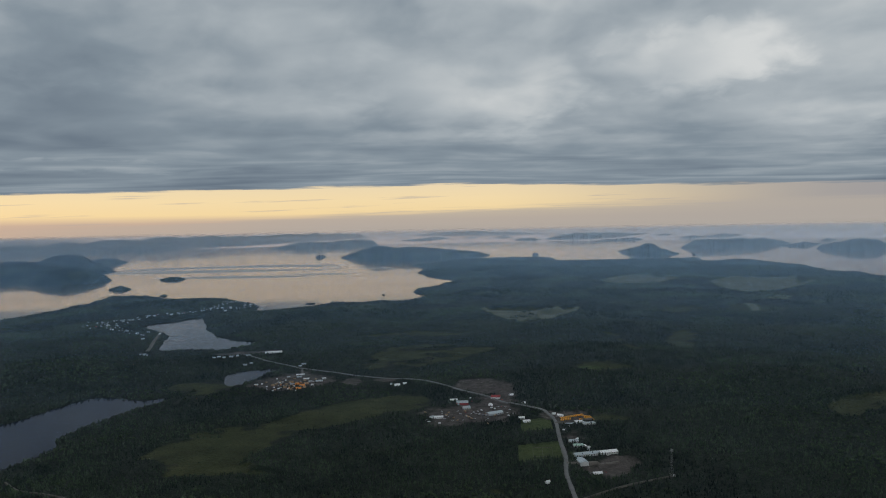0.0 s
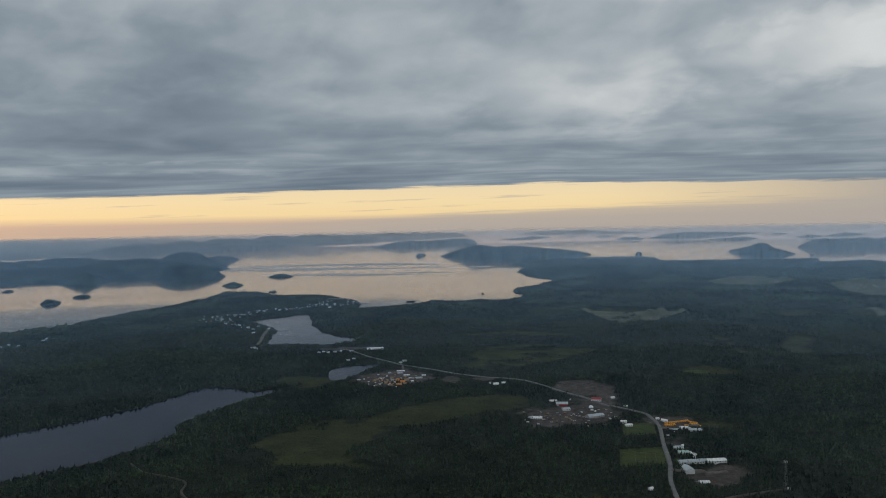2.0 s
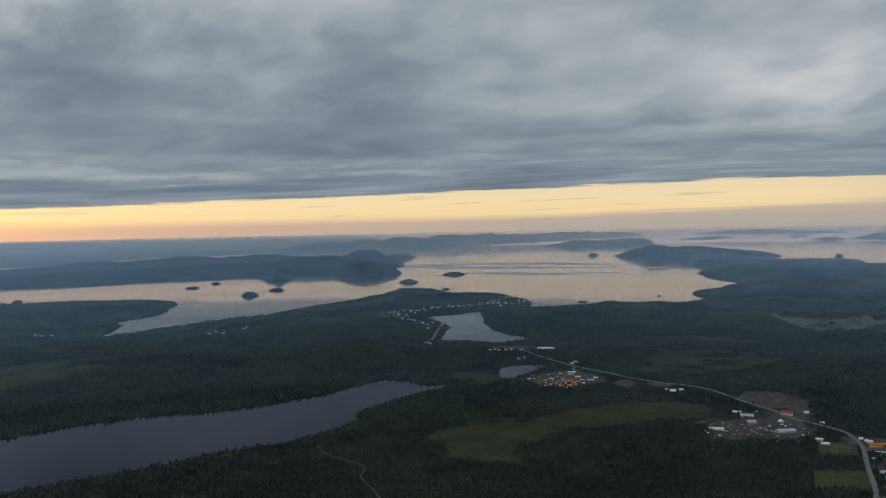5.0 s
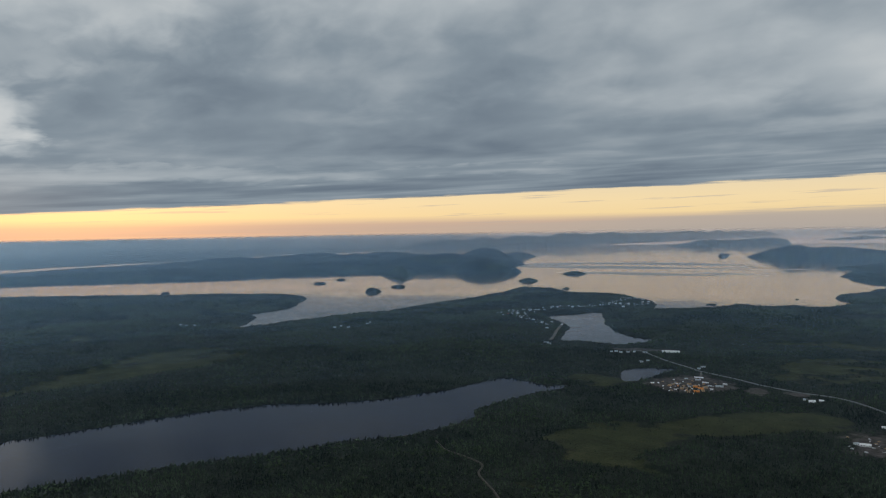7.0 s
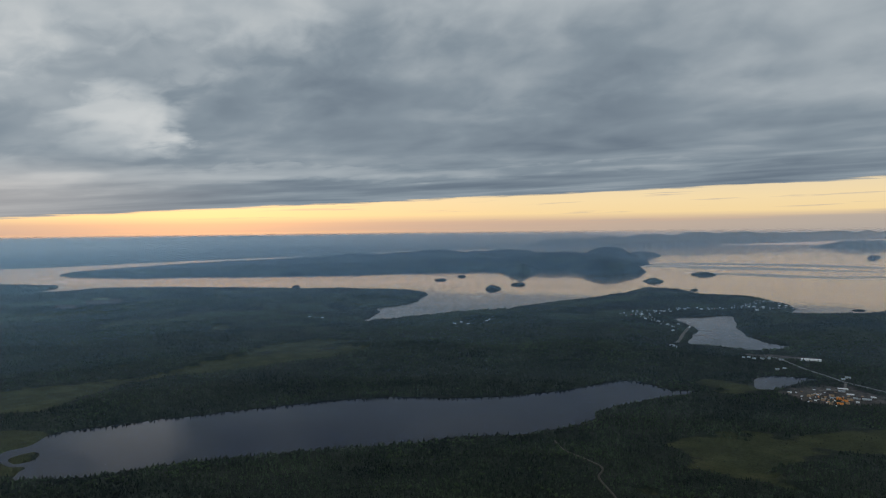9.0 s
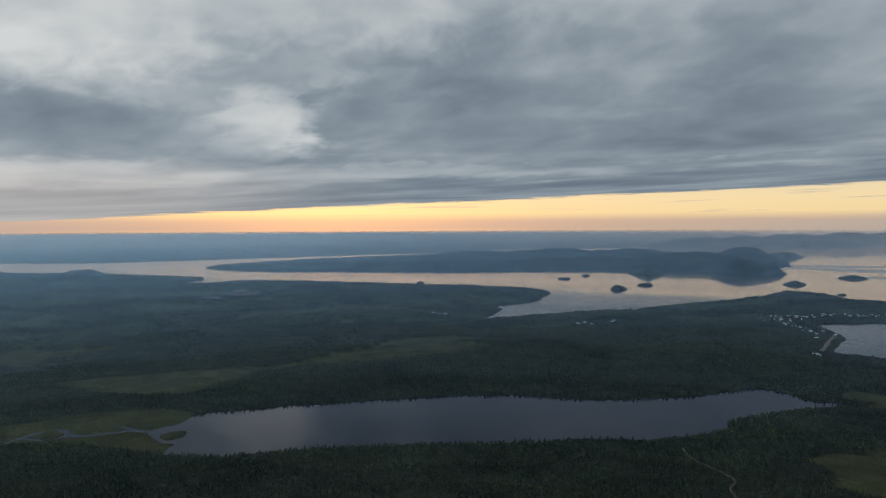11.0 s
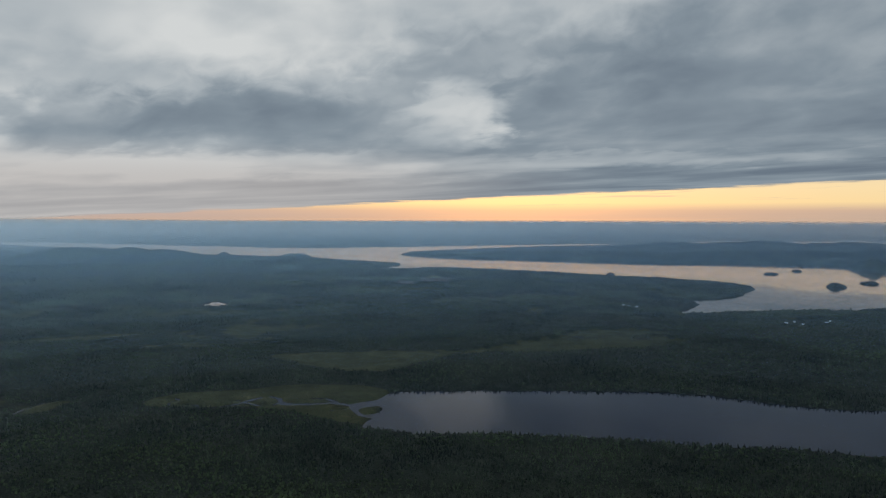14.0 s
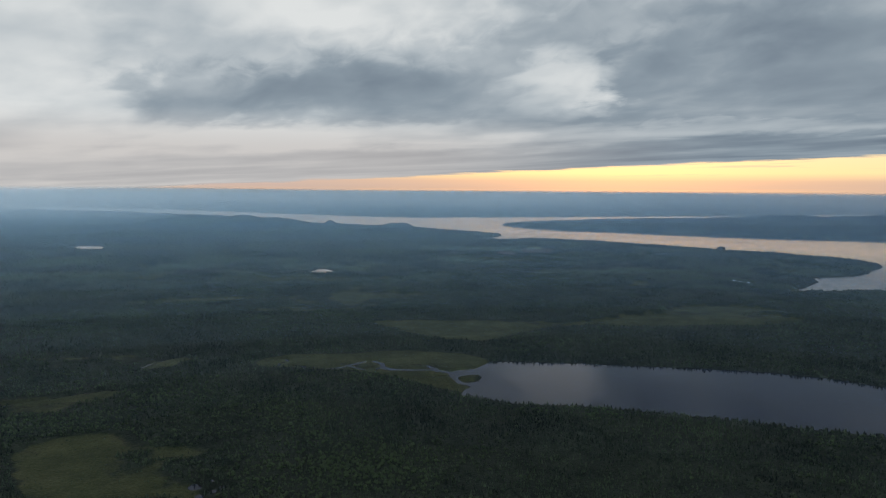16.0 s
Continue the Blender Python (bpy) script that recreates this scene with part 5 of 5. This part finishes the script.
for k, (x, y) in enumerate([(-3.7, 350.9), (13.6, 399.6), (18.5, 373.4), (24.1, 378.2), (25.6, 376.0), (31.9, 361.9), (55.1, 331.9), (-112.0, 440.5), (-106.9, 438.1), (-103.0, 433.8),
                            (-97.0, 433.0), (-94.5, 439.2), (-106.1, 450.4), (-105.3, 428.5), (-91.3, 426.5), (-110.7, 462.3), (-104.0, 458.0), (-116.9, 448.2)]):
    copy_thing(trailer, pose(x, y, ground_height(x, y) + 0.02, 0, 0, (k * 61) % 180))


rng_yard = np.random.default_rng(31)
clutter = [box_trailer(-101.0, 447.0, 30, TIMBER, "brown wooden crate trailer in the sawmill yard"), box_trailer(-92.5, 449.5, 80, ORANGE, "orange equipment trailer in the sawmill yard"),
           box_trailer(-99.5, 441.0, 10, DIM_WALL, "pale equipment trailer in the sawmill yard")]
for _ in range(46):
    x, y = -101 + rng_yard.normal(0, 9), 447 + rng_yard.normal(0, 9)
    if clear_of_roads(np.array([x]), np.array([y]), 0.6)[0]:
        copy_thing(clutter[rng_yard.choice(3, p=[0.45, 0.1, 0.45])], pose(x, y, ground_height(x, y) + 0.02, 0, 0, rng_yard.random() * 180))
for _ in range(34):
    x, y = 12 + rng_yard.normal(0, 12), 364 + rng_yard.normal(0, 6)
    copy_thing((white_car, dark_car, clutter[0], clutter[2])[rng_yard.integers(4)], pose(x, y, ground_height(x, y) + 0.02, 0, 0, rng_yard.random() * 180))


# ---- storage dome, timber stacks, mast, field lines
def storage_dome(x, y):
    ob = base("storage_dome", x, y, 0, "white rounded storage dome beside the road", "tank")
    bm = bmesh.new()
    bmesh.ops.create_uvsphere(bm, u_segments=20, v_segments=12, radius=1.25)
    bmesh.ops.delete(bm, geom=[v for v in bm.verts if v.co.z < -0.25], context="VERTS")
    for v in bm.verts:
        v.co.z = v.co.z * 1.1 + 0.3
    part("shell", bm, WHITE, ob)
    part("hatch", box(bmesh.new(), -0.25, 0.25, -1.3, -1.1, 0.0, 0.6), DARK, ob)


storage_dome(23.9, 383.3)


def timber_stack(x, y, heading, length, mat, label):
    ob = base("timber_stack", x, y, heading, label, "timber", "stacks in the sawmill yard")
    rng = random.Random(int(x * 10))
    for row in range(3):
        for k in range(4 - row):
            bm = box(bmesh.new(), -length / 2 + rng.uniform(-0.1, 0.1), length / 2, -0.9 + (k + row * 0.5) * 0.46, -0.9 + (k + row * 0.5) * 0.46 + 0.42, 0.02 + row * 0.36, 0.02 + row * 0.36 + 0.34)
            part("bundle", bm, mat, ob)


for x, y, heading, length, mat in [(-90.8, 433.0, 10, 3.8, ORANGE), (-90.0, 441.5, 14, 3.2, ORANGE), (-87.4, 435.4, 8, 2.0, TIMBER), (-94.0, 446.0, 10, 2.6, ORANGE), (-100.2, 437.9, 40, 1.8, TIMBER),
                                   (-88.5, 446.5, 5, 3.0, TIMBER), (-99.0, 452.0, 20, 2.6, TIMBER), (-109.0, 444.0, 70, 2.2, TIMBER), (-95.0, 430.0, 12, 2.4, TIMBER)]:
    timber_stack(x, y, heading, length, mat, "orange sawn timber stack in the sawmill yard" if mat == ORANGE else "brown timber stack in the sawmill yard")


def beam(bm, a, b, width):
    a, b = Vector(a), Vector(b)
    m = (b - a).to_track_quat("Z", "Y").to_matrix().to_4x4()
    bmesh.ops.create_cone(bm, cap_ends=True, segments=4, radius1=width, radius2=width, depth=(b - a).length, matrix=Matrix.Translation((a + b) / 2) @ m)
    return bm


def lattice_mast(x, y, height):
    ob = base("lattice_mast", x, y, 15, "slim galvanised lattice mast on a forest clearing", "mast")
    def corner(k, z):
        w = 0.55 - 0.40 * z / height
        return (w * (1 if k in (0, 3) else -1), w * (1 if k < 2 else -1), z)
    for k in range(4):
        part("leg", beam(bmesh.new(), corner(k, -0.3), corner(k, height), 0.022), STEEL, ob)
    levels = 12
    for i in range(levels):
        z0, z1 = height * i / levels, height * (i + 1) / levels
        for k in range(4):
            part("brace", beam(bmesh.new(), corner(k, z0), corner((k + 1) % 4, z1), 0.010), STEEL, ob)
    for k in range(4):
        cx, cy, _ = corner(k, height)
        head = part("antenna", box(bmesh.new(), cx * 2.4 - 0.05, cx * 2.4 + 0.05, cy * 2.4 - 0.05, cy * 2.4 + 0.05, height - 0.7, height + 0.15), WALL, ob, "white panel antenna")
        part("bracket", beam(bmesh.new(), (cx, cy, height - 0.5), (cx * 2.4, cy * 2.4, height - 0.5), 0.02), STEEL, head)
    part("cabinet", box(bmesh.new(), 0.8, 1.5, -0.4, 0.3, -0.3, 0.6), WHITE, ob, "white equipment cabinet")


lattice_mast(85, 267, 10.4)


def field_lines(x, y, heading):
    z = max(ground_height(x + dx, y + dy) for dx in (-5, 0, 5) for dy in (-6, 0, 6)) + 0.05
    ob = base("field_marking", x, y, heading, "faded white lines on a mown playing field", "marking", z=z)
    for x0, x1, y0, y1 in ((-3.2, 5.2, 6.0, 6.12), (-3.2, 5.2, -6.0, -5.88), (-3.2, -3.08, -6.0, 6.0), (5.08, 5.2, -6.0, 6.0), (0.9, 1.0, -6.0, 6.0)):
        part("line", box(bmesh.new(), x0, x1, y0, y1, -0.3, 0.02), GRAVEL, ob)


field_lines(40, 303, -6)
